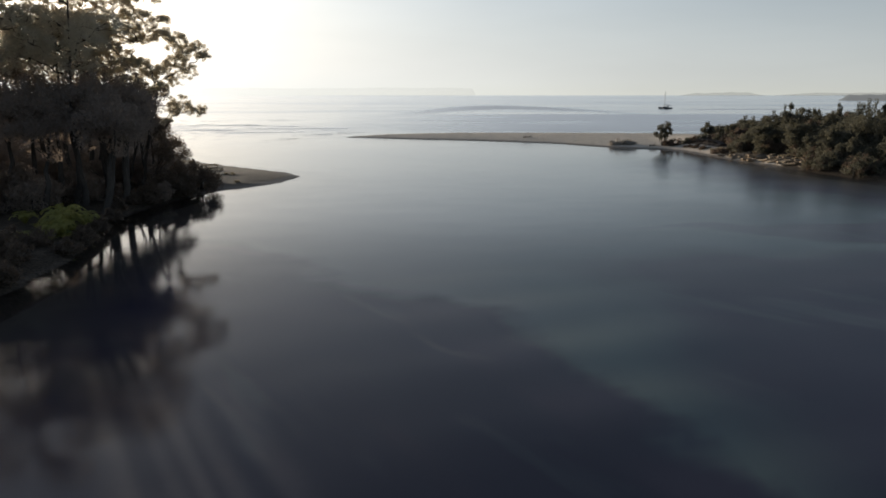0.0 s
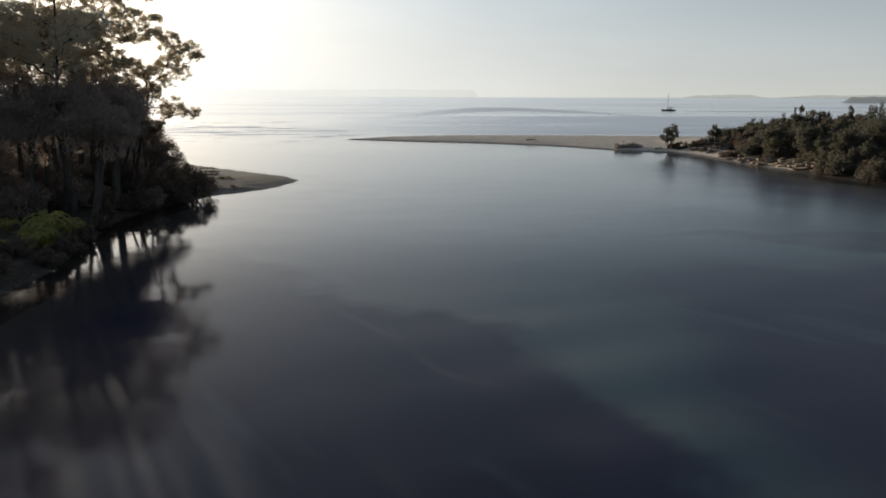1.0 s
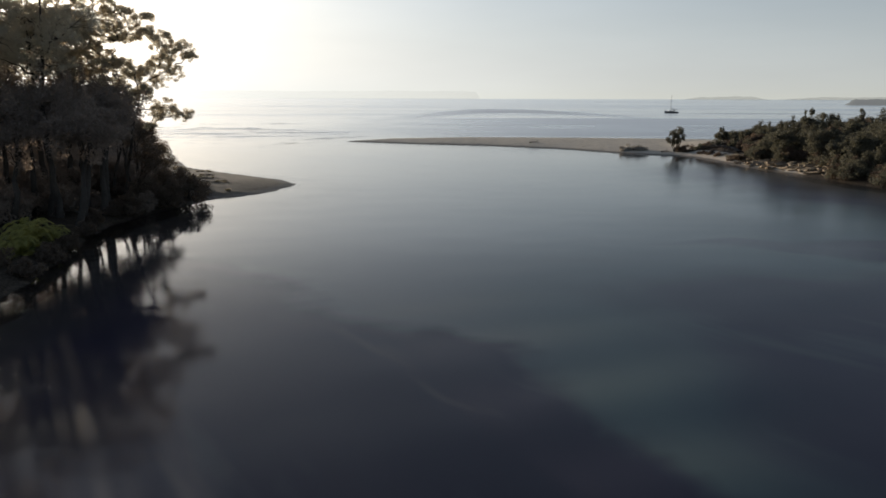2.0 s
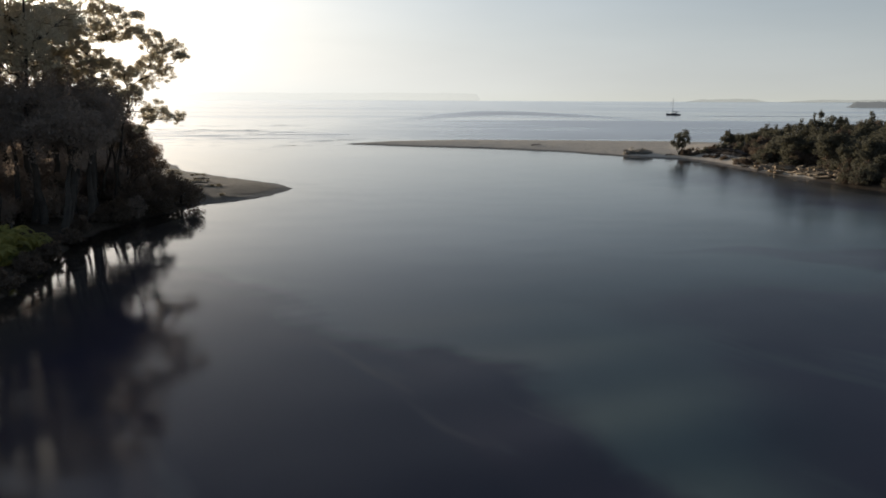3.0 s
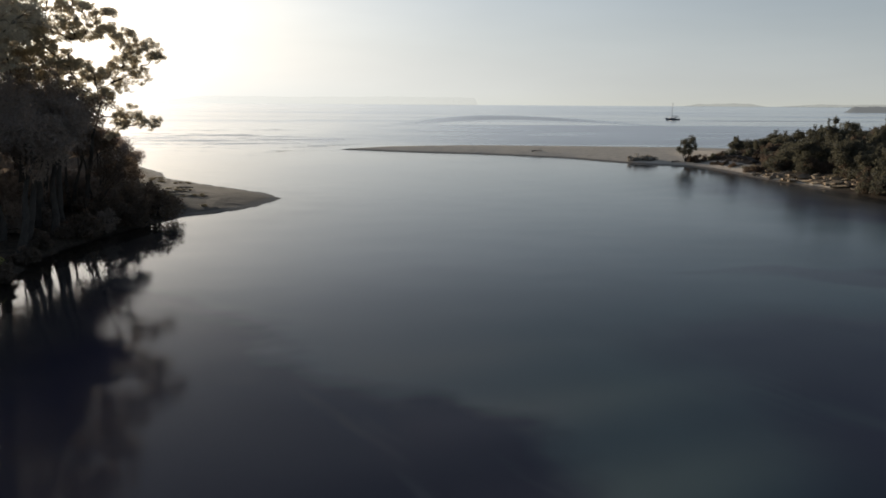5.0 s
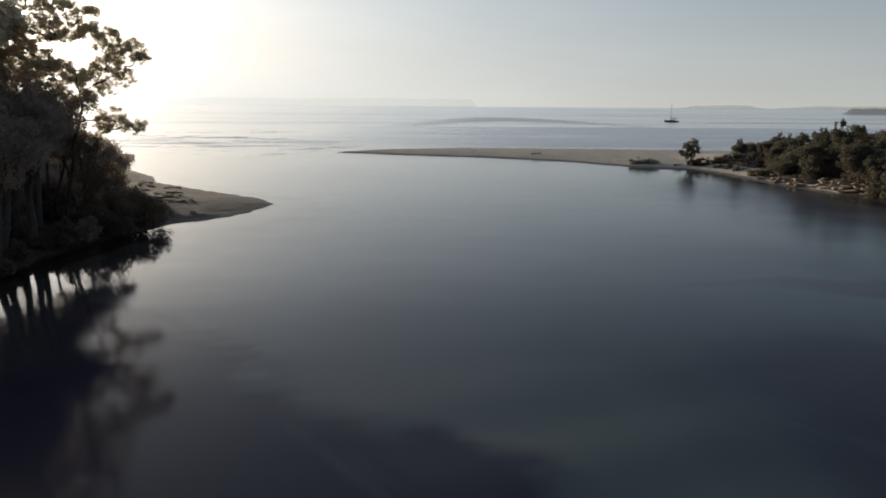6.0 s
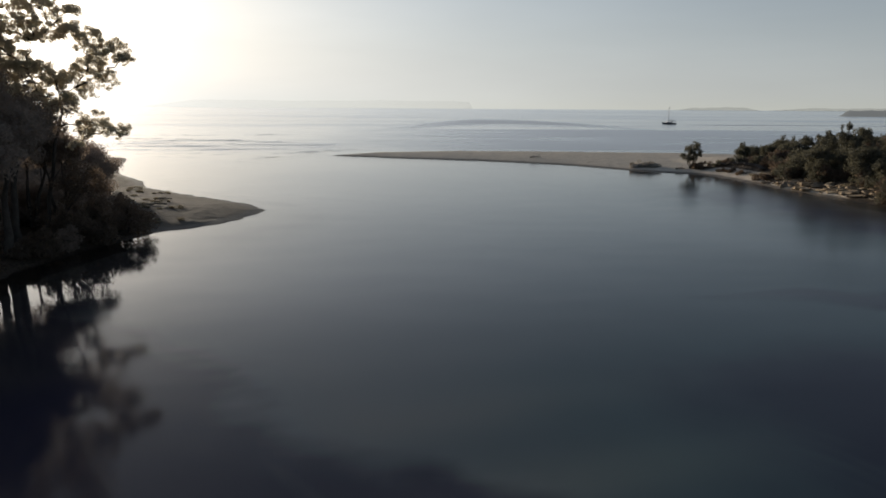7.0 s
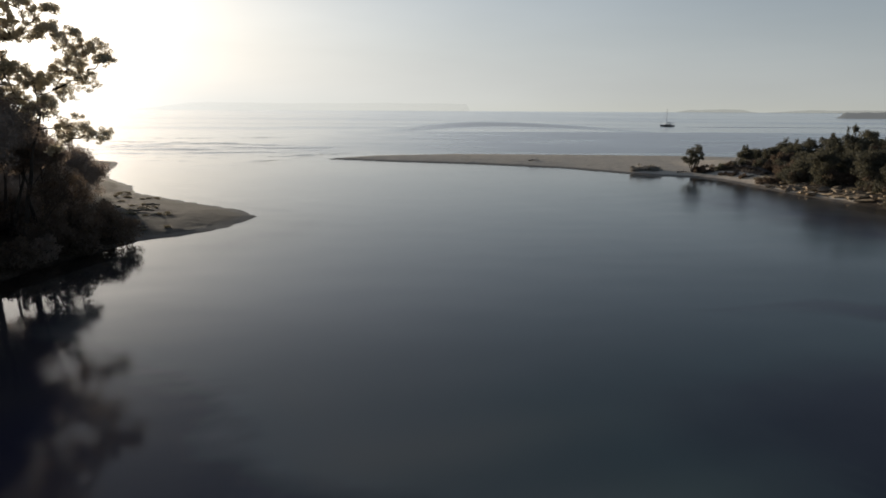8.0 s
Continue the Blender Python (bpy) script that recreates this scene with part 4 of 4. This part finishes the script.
def post(x, y, h, seed):
    g = float(height_at(x, y))
    bm = bmesh.new()
    bmesh.ops.create_cone(bm, cap_ends=True, segments=9, radius1=0.09, radius2=0.075, depth=h + 0.3,
                          matrix=pose(0, 0, (h - 0.3) / 2, 1.5 * math.sin(seed), 1.5 * math.cos(seed), 0))
    me = bpy.data.meshes.new("post")
    bm.to_mesh(me)
    bm.free()
    me.materials.append(POST)
    ob = tagged(new("fence_post", me), "weathered grey timber post standing in grass", "post", "posts on the lawn")
    ob.matrix_world = pose(x, y, g)


post(-35.9, 65.2, 1.0, 1)
post(-33.8, 62.4, 1.0, 2)

# ---- right shore ----
RIGHT_WOOD = "trees of the right bank"
rng1 = np.random.default_rng(21)
spots = []
for _ in range(4000):
    tx, ty = rng1.uniform(55, 125), rng1.uniform(84, 168)
    d = float(shore_distance(np.array(tx), np.array(ty), RIGHT_SHORE))
    if d < (5.0 if ty < 132 else 6.5) or d > 36 or (ty > 136 and tx < 60.5) or (ty > 150 and tx < 63.5) or any((tx - a) ** 2 + (ty - b) ** 2 < 3.8 ** 2 for a, b, _ in spots):
        continue
    spots.append((tx, ty, d))
    if len(spots) >= 120:
        break
for i, (tx, ty, d) in enumerate(spots):
    front = d < 10
    top = float(np.interp(tx, [59, 62, 66, 72, 85], [2.2, 2.9, 4.8, 6.4, 8.4])) if ty > 138 else 9.6
    th = ((0.74 if ty < 132 else 0.60) if front else 1.0) * (top - float(height_at(tx, ty))) * rng1.uniform(0.58, 1.0)
    bank_tree("banksia_tree" if i % 3 else "she_oak", tx, ty, th, rng1.uniform(1.6, 2.4) if front else rng1.uniform(1.5, 2.9), 500 + i,
              "dark olive coastal tree with ragged crown" if i % 3 else "dark feathery coastal tree with upright shoots", RIGHT_WOOD,
              BANK_LEAF if i % 13 else RUST_LEAF, 0.08, (0, 0), 2, 0.165, 110, 38, "tree", BARK, 0.0 if front or i % 3 else rng1.uniform(0.6, 1.4))

bank_tree("banksia_tree", 58.3, 156.0, 3.5, 1.4, 801, "small round coastal tree at the end of the wood", RIGHT_WOOD, BANK_LEAF, 0.15, (0, 0), 2, 0.2, 60, 26)
# the lone tree on the sand, an open twin crown on a bare stem
def lone_tree(x, y):
    """Stems fanning out of a root mound, each with a loose lobe of leaves."""
    rng = np.random.default_rng(802)
    root = thing("lone_tree", x, y, float(height_at(x, y)) - 0.1, "small lone tree with forked open crown on the sand", "tree")
    for cx, cz, r, rz, n in ((-0.75, 3.7, 1.05, 1.45, 30), (1.0, 4.1, 1.0, 1.4, 28), (-1.4, 2.4, 0.6, 0.7, 10), (0.1, 3.0, 0.7, 0.8, 12), (1.5, 2.9, 0.6, 0.7, 9), (-0.5, 2.0, 0.75, 0.7, 14), (0.6, 2.2, 0.75, 0.8, 14)):
        c = np.array((cx, rng.normal(0, 0.3), cz))
        pts, rad = bough(rng, (rng.normal(0, 0.12), 0, 0), c + (0, 0, 0.4 * rz), 0.11, 0.03, 0.03, 7, 0.05)
        v, f = tube(pts, rad, 7)
        stem = part("stem", mesh_of("stem", v, f, BARK, True), root)
        subs = shell_points(rng, n, r, r, rz, -0.6) * rng.uniform(0.5, 1.15, (n, 1))
        v, f = sprays(rng, c + subs, (0.44, 0.44, 0.40), 46, 0.12)
        part("leaf_lobe", mesh_of("leaf_lobe", v, f, BANK_LEAF), stem, "dark olive leaves")


lone_tree(49.2, 158.4)
bank_tree("root_mound_shrub", 49.9, 157.9, 1.3, 1.0, 803, "dark tangle of roots and scrub below the lone tree", "scrub on the sand", RUST_LEAF, 0.0, (0.35, 0), 3, 0.13, 130, 20, "shrub")
for i, (rx, ry, rh, rr) in enumerate(((53.6, 138.6, 0.45, 0.9), (54.4, 140.4, 0.35, 0.8), (52.6, 152.4, 0.35, 0.8), (53.6, 150.2, 0.4, 0.9), (53.9, 146.6, 0.3, 0.8))):
    bank_tree("root_clump", rx, ry, rh, rr, 806 + i, "dark brown tangle of roots lying on the beach", "root clumps on the beach", RUST_LEAF, 0.0, (0, 0), 3, 0.11, 80, 12, "shrub")
bank_tree("root_mound_shrub", 51.4, 157.2, 0.9, 1.3, 804, "low dark tangle of roots on the sand", "scrub on the sand", RUST_LEAF, 0.0, (0.2, 0), 3, 0.12, 90, 14, "shrub")
for i, (sx, sy, sh, sr, leaf) in enumerate(((39.7, 163.0, 0.4, 1.2, GREY_SCRUB), (41.3, 162.9, 0.6, 1.3, GREY_SCRUB), (43.1, 162.4, 0.4, 1.3, GREY_SCRUB),
                                            (54.3, 157.2, 0.9, 1.0, BANK_LEAF), (55.6, 156.2, 1.2, 1.1, RUST_LEAF), (57.0, 154.8, 1.3, 1.3, BANK_LEAF), (58.2, 152.6, 1.4, 1.4, RUST_LEAF), (59.2, 150.6, 1.6, 1.5, BANK_LEAF), (59.4, 147.5, 1.4, 1.5, RUST_LEAF),
                                            (54.6, 137.0, 0.5, 1.0, RUST_LEAF), (58.4, 141.5, 1.2, 1.4, RUST_LEAF), (60.0, 143.0, 2.0, 2.0, BANK_LEAF), (58.6, 136.0, 1.7, 1.5, BANK_LEAF))):
    bank_tree("coastal_scrub", sx, sy, sh, sr, 820 + i, "low dark scrub on the sandy bank", "scrub on the sand", leaf, 0.0, (0, 0), 3, 0.15, 80, 20, "shrub")


def eroded_bank(points, height, seed):
    """A low undercut edge of dark roots and earth above the beach: a ragged face with an overhanging turf lip."""
    rng = np.random.default_rng(seed)
    P = np.array(points, float)
    way = np.linspace(0, len(P) - 1, 46)
    X, Y = np.interp(way, np.arange(len(P)), P[:, 0]), np.interp(way, np.arange(len(P)), P[:, 1])
    verts, faces = [], []
    for i, (px, py) in enumerate(zip(X, Y)):
        j = min(i, len(X) - 2)
        d = np.array((X[j + 1] - X[j], Y[j + 1] - Y[j]))
        n = np.array((d[1], -d[0])) / np.hypot(*d)
        if n[0] > 0:
            n = -n
        fade = math.sin(math.pi * (0.06 + 0.88 * i / 45)) ** 0.5
        h = height * fade * rng.uniform(0.7, 1.15)
        g = float(height_at(px, py))
        lip = rng.uniform(0.15, 0.6)
        for out, z in ((0.5 + rng.uniform(-0.2, 0.3), -0.15), (0.1 + rng.uniform(-0.15, 0.15), 0.35 * h), (rng.uniform(-0.1, 0.15), 0.65 * h), (lip, 0.85 * h), (lip - 0.1, 1.05 * h), (-0.6, 1.1 * h), (-2.2, -0.2)):
            verts.append((px + n[0] * out, py + n[1] * out, g + z))
    for i in range(45):
        for j in range(6):
            a = 7 * i + j
            faces.append((a, a + 7, a + 8, a + 1))
    tagged(new("eroded_bank", mesh_of("eroded_bank", verts, faces, EARTH)), "dark undercut earth bank with roots above the beach", "earth bank")


EARTH = simple("root_earth", (0.075, 0.055, 0.042), 0.95, 0.5, 5.0, 0.9, 0.08)
eroded_bank([(53.4, 157.6), (55.2, 154.6), (56.2, 151.4), (56.8, 148.0), (57.0, 144.5)], 0.95, 31)
eroded_bank([(50.6, 158.2), (52.0, 157.6), (53.0, 157.2)], 0.45, 32)
# thick low scrub between the wood and the rocks; further in it hangs over the water
for i in range(90):
    sy = rng1.uniform(80, 140)
    edge = float(np.interp(sy, [60, 85, 97, 103, 114.5, 128.4, 147], [75, 66, 61.4, 58.6, 56, 53, 50.5]))
    sx = edge + (rng1.uniform(4.2, 8.0) if sy > 112 else rng1.uniform(0.2, 7.0))
    sh = rng1.uniform(1.0, 2.0) if sy > 112 else rng1.uniform(1.2, 2.6)
    bank_tree("coastal_scrub", sx, sy, sh, sh * rng1.uniform(0.75, 1.0), 850 + i, "low dense scrub covering the bank", "scrub covering the bank",
              (BANK_LEAF, RUST_LEAF, BANK_LEAF)[i % 3], 0.0, (0, 0), 2, 0.15, 60, 22, "shrub")
for i in range(28):
    ty = rng1.uniform(92, 146)
    tx = float(np.interp(ty, [85, 97, 103, 114.5, 128.4, 147], [66, 61.4, 58.6, 56, 53, 50.5])) + rng1.uniform(3.0, 7.0)
    tussock("dune_grass", tx, ty, rng1.uniform(0.5, 1.1), rng1.uniform(0.4, 0.9), 60, 900 + i, DRY_LEAF,
            "dry coastal grass tuft among the rocks", "grass tufts among the rocks")


def rock(x, y, size, seed):
    """A weathered sandstone block, half buried."""
    rng = np.random.default_rng(seed)
    g = float(height_at(x, y))
    bm = bmesh.new()
    bmesh.ops.create_cube(bm, size=2.0)
    bmesh.ops.subdivide_edges(bm, edges=list(bm.edges), cuts=1, use_grid_fill=True)
    for v in bm.verts:
        d = v.co * (0.72 + 0.28 / max(0.6, v.co.length))
        v.co = d + Vector(rng.uniform(-0.26, 0.26, 3))
        v.co.x *= size * rng_shape[seed % 7]
        v.co.y *= size * 0.75
        v.co.z *= size * 0.21
    bmesh.ops.bevel(bm, geom=list(bm.edges), offset=0.05 * size, segments=1, affect="EDGES")
    me = bpy.data.meshes.new("rock")
    bm.to_mesh(me)
    bm.free()
    me.materials.append(ROCK)
    ob = tagged(new("rock", me), "weathered tan sandstone rock on the bank", "rock", "sandstone rocks on the shore")
    ob.matrix_world = pose(x, y, g + 0.02 * size, rng.uniform(-16, 16), rng.uniform(-16, 16), rng.uniform(0, 360))


rng_shape = (0.9, 1.3, 1.0, 1.6, 0.8, 1.2, 1.45)
for i in range(170):
    ty = 111 + 25 * rng1.random()
    tx = float(np.interp(ty, [85, 97, 103, 114.5, 128.4, 147], [66, 61.4, 58.6, 56, 53, 50.5])) + 0.9 + 3.6 * rng1.random()
    rock(tx, ty, rng1.uniform(0.18, 0.42) if i % 4 else rng1.uniform(0.5, 0.95), 1000 + i)


for i in range(12):
    ty = 114 + 21 * (i + 0.6 * rng1.random()) / 12
    tx = float(np.interp(ty, [97, 103, 114.5, 128.4, 147], [61.4, 58.6, 56, 53, 50.5])) + 1.2 + 2.6 * rng1.random()
    rock(tx, ty, rng1.uniform(0.7, 1.2), 1400 + i)


def driftwood(x, y, length, turn, seed, label):
    rng = np.random.default_rng(seed)
    g = float(height_at(x, y))
    pts, rad = bough(rng, (-length / 2, 0, 0.1), (length / 2, 0, 0.16), 0.16, 0.07, 0.03, 8, 0.04)
    pieces = [tube(pts, rad, 8)]
    for j in (3, 5):
        p2, r2 = bough(rng, pts[j], pts[j] + rng.normal(0, 0.35, 3) + (0, 0, 0.35), 0.06, 0.02, 0.05, 4, 0.05)
        pieces.append(tube(p2, r2, 6))
    v, f = tubes(pieces)
    ob = tagged(new("driftwood_log", mesh_of("driftwood_log", v, f, DRIFTWOOD, True)), label, "driftwood", "driftwood")
    ob.matrix_world = pose(x, y, g, 0, 0, turn)


driftwood(22.2, 185.2, 2.6, 5, 1, "grey driftwood log lying on the sand bar")
driftwood(55.0, 145.5, 2.2, 40, 2, "grey driftwood log on the sandy bank")
driftwood(47.2, 158.6, 1.8, -10, 3, "grey driftwood log on the sand bar")
driftwood(-33.3, 101.4, 2.6, 12, 4, "dark driftwood branch on the sand spit")
driftwood(-34.6, 107.6, 1.8, -8, 5, "dark driftwood branch on the sand spit")
driftwood(-36.0, 72.8, 4.5, -28, 6, "fallen pale log lying on the bank")


# ---- small waves where the channel runs out ----
def wavelets():
    """Low crooked crests in lines over the shoals."""
    rng = np.random.default_rng(77)
    verts, faces = [], []
    for (ax, ay), (bx, by), n, tall in (((-122, 287), (-64, 273), 34, 0.20), ((-112, 262), (-58, 277), 20, 0.15), ((-104, 246), (-58, 254), 22, 0.13), ((-98, 232), (-52, 240), 20, 0.11),
                                        ((-88, 216), (-48, 222), 16, 0.10), ((-78, 200), (-50, 206), 12, 0.09), ((-72, 188), (-56, 190), 8, 0.08), ((-46, 180), (-38, 196), 8, 0.10),
                                        ((-42, 205), (-29, 219), 18, 0.16), ((-31, 221), (-6, 226), 8, 0.10), ((-130, 312), (-60, 326), 14, 0.22)):
        for _ in range(n):
            s = rng.random()
            cx, cy = ax + (bx - ax) * s + rng.normal(0, 1.5), ay + (by - ay) * s + rng.normal(0, 2.5)
            half, turn, hh = rng.uniform(0.6, 3.2), rng.normal(0.08, 0.14), tall * rng.uniform(0.5, 1.1)
            k, m = len(verts), 9
            for i in range(m):
                u = -1 + 2 * i / (m - 1)
                lift = 0.5 * hh * (1 - u * u)
                px = cx + half * u * math.cos(turn)
                py = cy + half * u * math.sin(turn) + 0.5 * math.sin(2.3 * u + cx)
                verts += [(px, py - 0.6, -0.02), (px, py - 0.15, lift * 0.75), (px, py + 0.05, lift), (px, py + 0.7, -0.02)]
            for i in range(m - 1):
                for j in range(3):
                    a = k + 4 * i + j
                    faces.append((a, a + 4, a + 5, a + 1))
    tagged(new("wavelets", mesh_of("wavelets", verts, faces, WATER, True)), "low grey wavelets running over the shoals", "waves", kind="stuff")


wavelets()


# ---- the yacht at anchor ----
def yacht(x, y, turn):
    root = thing("yacht", 0, 0, 0, "dark-hulled yacht at anchor with bare mast", "boat")
    bm = bmesh.new()
    rings = []
    for s in np.linspace(0, 1, 13):
        half = 1.6 * math.sin(math.pi * min(1, 0.32 + 0.5 * s) if s < 0.4 else math.pi * (0.52 + 0.48 * ((s - 0.4) / 0.6))) ** 0.8
        half = max(half, 0.05)
        px = -5.2 + 10.6 * s
        top = 1.05 + 0.45 * s * s
        rings.append([bm.verts.new((px + k * 0.25 * s, half * w, z)) for w, z, k in
                      ((0.35, -0.55, -1), (0.85, 0.1, 0), (1.0, top, 2), (-1.0, top, 2), (-0.85, 0.1, 0), (-0.35, -0.55, -1))])
    for a, b in zip(rings[:-1], rings[1:]):
        for j in range(6):
            bm.faces.new((a[j], a[(j + 1) % 6], b[(j + 1) % 6], b[j]))
    bm.faces.new(rings[0])
    bm.faces.new(rings[-1][::-1])
    bmesh.ops.recalc_face_normals(bm, faces=bm.faces)
    me = bpy.data.meshes.new("hull")
    bm.to_mesh(me)
    bm.free()
    me.materials.append(HULL)
    part("hull", me, root)

    def block(name, sx, sy, sz, at, material, label="", under=None):
        b2 = bmesh.new()
        bmesh.ops.create_cube(b2, size=1.0, matrix=Matrix.Translation(at) @ Matrix.Diagonal((sx, sy, sz, 1)))
        bmesh.ops.bevel(b2, geom=list(b2.edges), offset=min(sx, sy, sz) * 0.25, segments=2, affect="EDGES")
        m2 = bpy.data.meshes.new(name)
        b2.to_mesh(m2)
        b2.free()
        m2.materials.append(material)
        return part(name, m2, under or root, label)

    cabin = block("cabin", 4.0, 1.9, 0.75, (0.4, 0, 1.45), DECK, "pale cabin top")
    for side in (-1, 1):
        for px in (-0.7, 0.3, 1.3):
            block("cabin_window", 0.7, 0.03, 0.28, (px, side * 0.96, 1.52), SAIL, "dark cabin window", cabin)
    block("spray_hood", 1.4, 1.8, 0.9, (-1.9, 0, 1.85), SAIL, "dark canvas spray hood")
    block("cockpit_cover", 1.8, 1.7, 0.25, (-3.7, 0, 2.5), SAIL)
    # the mast takes the dark hull paint to stand for its backlit shade
    for name, pts, rad, mat in (("mast", [(0.9, 0, 1.2), (0.85, 0, 7.5), (0.75, 0, 13.6)], [0.16, 0.15, 0.12], HULL),
                                ("boom", [(0.8, 0, 2.8), (-3.6, 0, 2.9)], [0.09, 0.08], ALLOY),
                                ("furled_sail", [(0.6, 0, 3.0), (-1.5, 0, 3.12), (-3.4, 0, 3.05)], [0.24, 0.2, 0.1], SAIL),
                                ("forestay", [(5.4, 0, 1.6), (0.78, 0, 13.0)], [0.03, 0.025], SAIL),
                                ("backstay", [(-5.1, 0, 1.2), (0.74, 0, 13.5)], [0.02, 0.02], ALLOY)):
        v, f = tube(pts, rad, 8)
        spar = part(name, mesh_of(name, v, f, mat, True), root)
        if name == "mast":
            for z, half in ((5.6, 1.2), (9.6, 0.9)):
                v, f = tube([(0.8, -half, z), (0.85, 0, z + 0.1), (0.8, half, z)], [0.03, 0.05, 0.03], 6)
                part("spreader", mesh_of("spreader", v, f, ALLOY, True), spar)
    for side in (-1, 1):
        for px in (-4.6, -2.8, -1.0, 1.0, 3.0, 4.6):
            wide = 1.35 if px < 2 else 1.0 if px < 4 else 0.45
            v, f = tube([(px, side * wide, 1.1), (px, side * wide, 1.95)], [0.025, 0.025], 5)
            part("stanchion", mesh_of("stanchion", v, f, ALLOY, True), root)
    root.matrix_world = pose(x, y, 0, 0, 0, turn)


yacht(179, 575, 178)
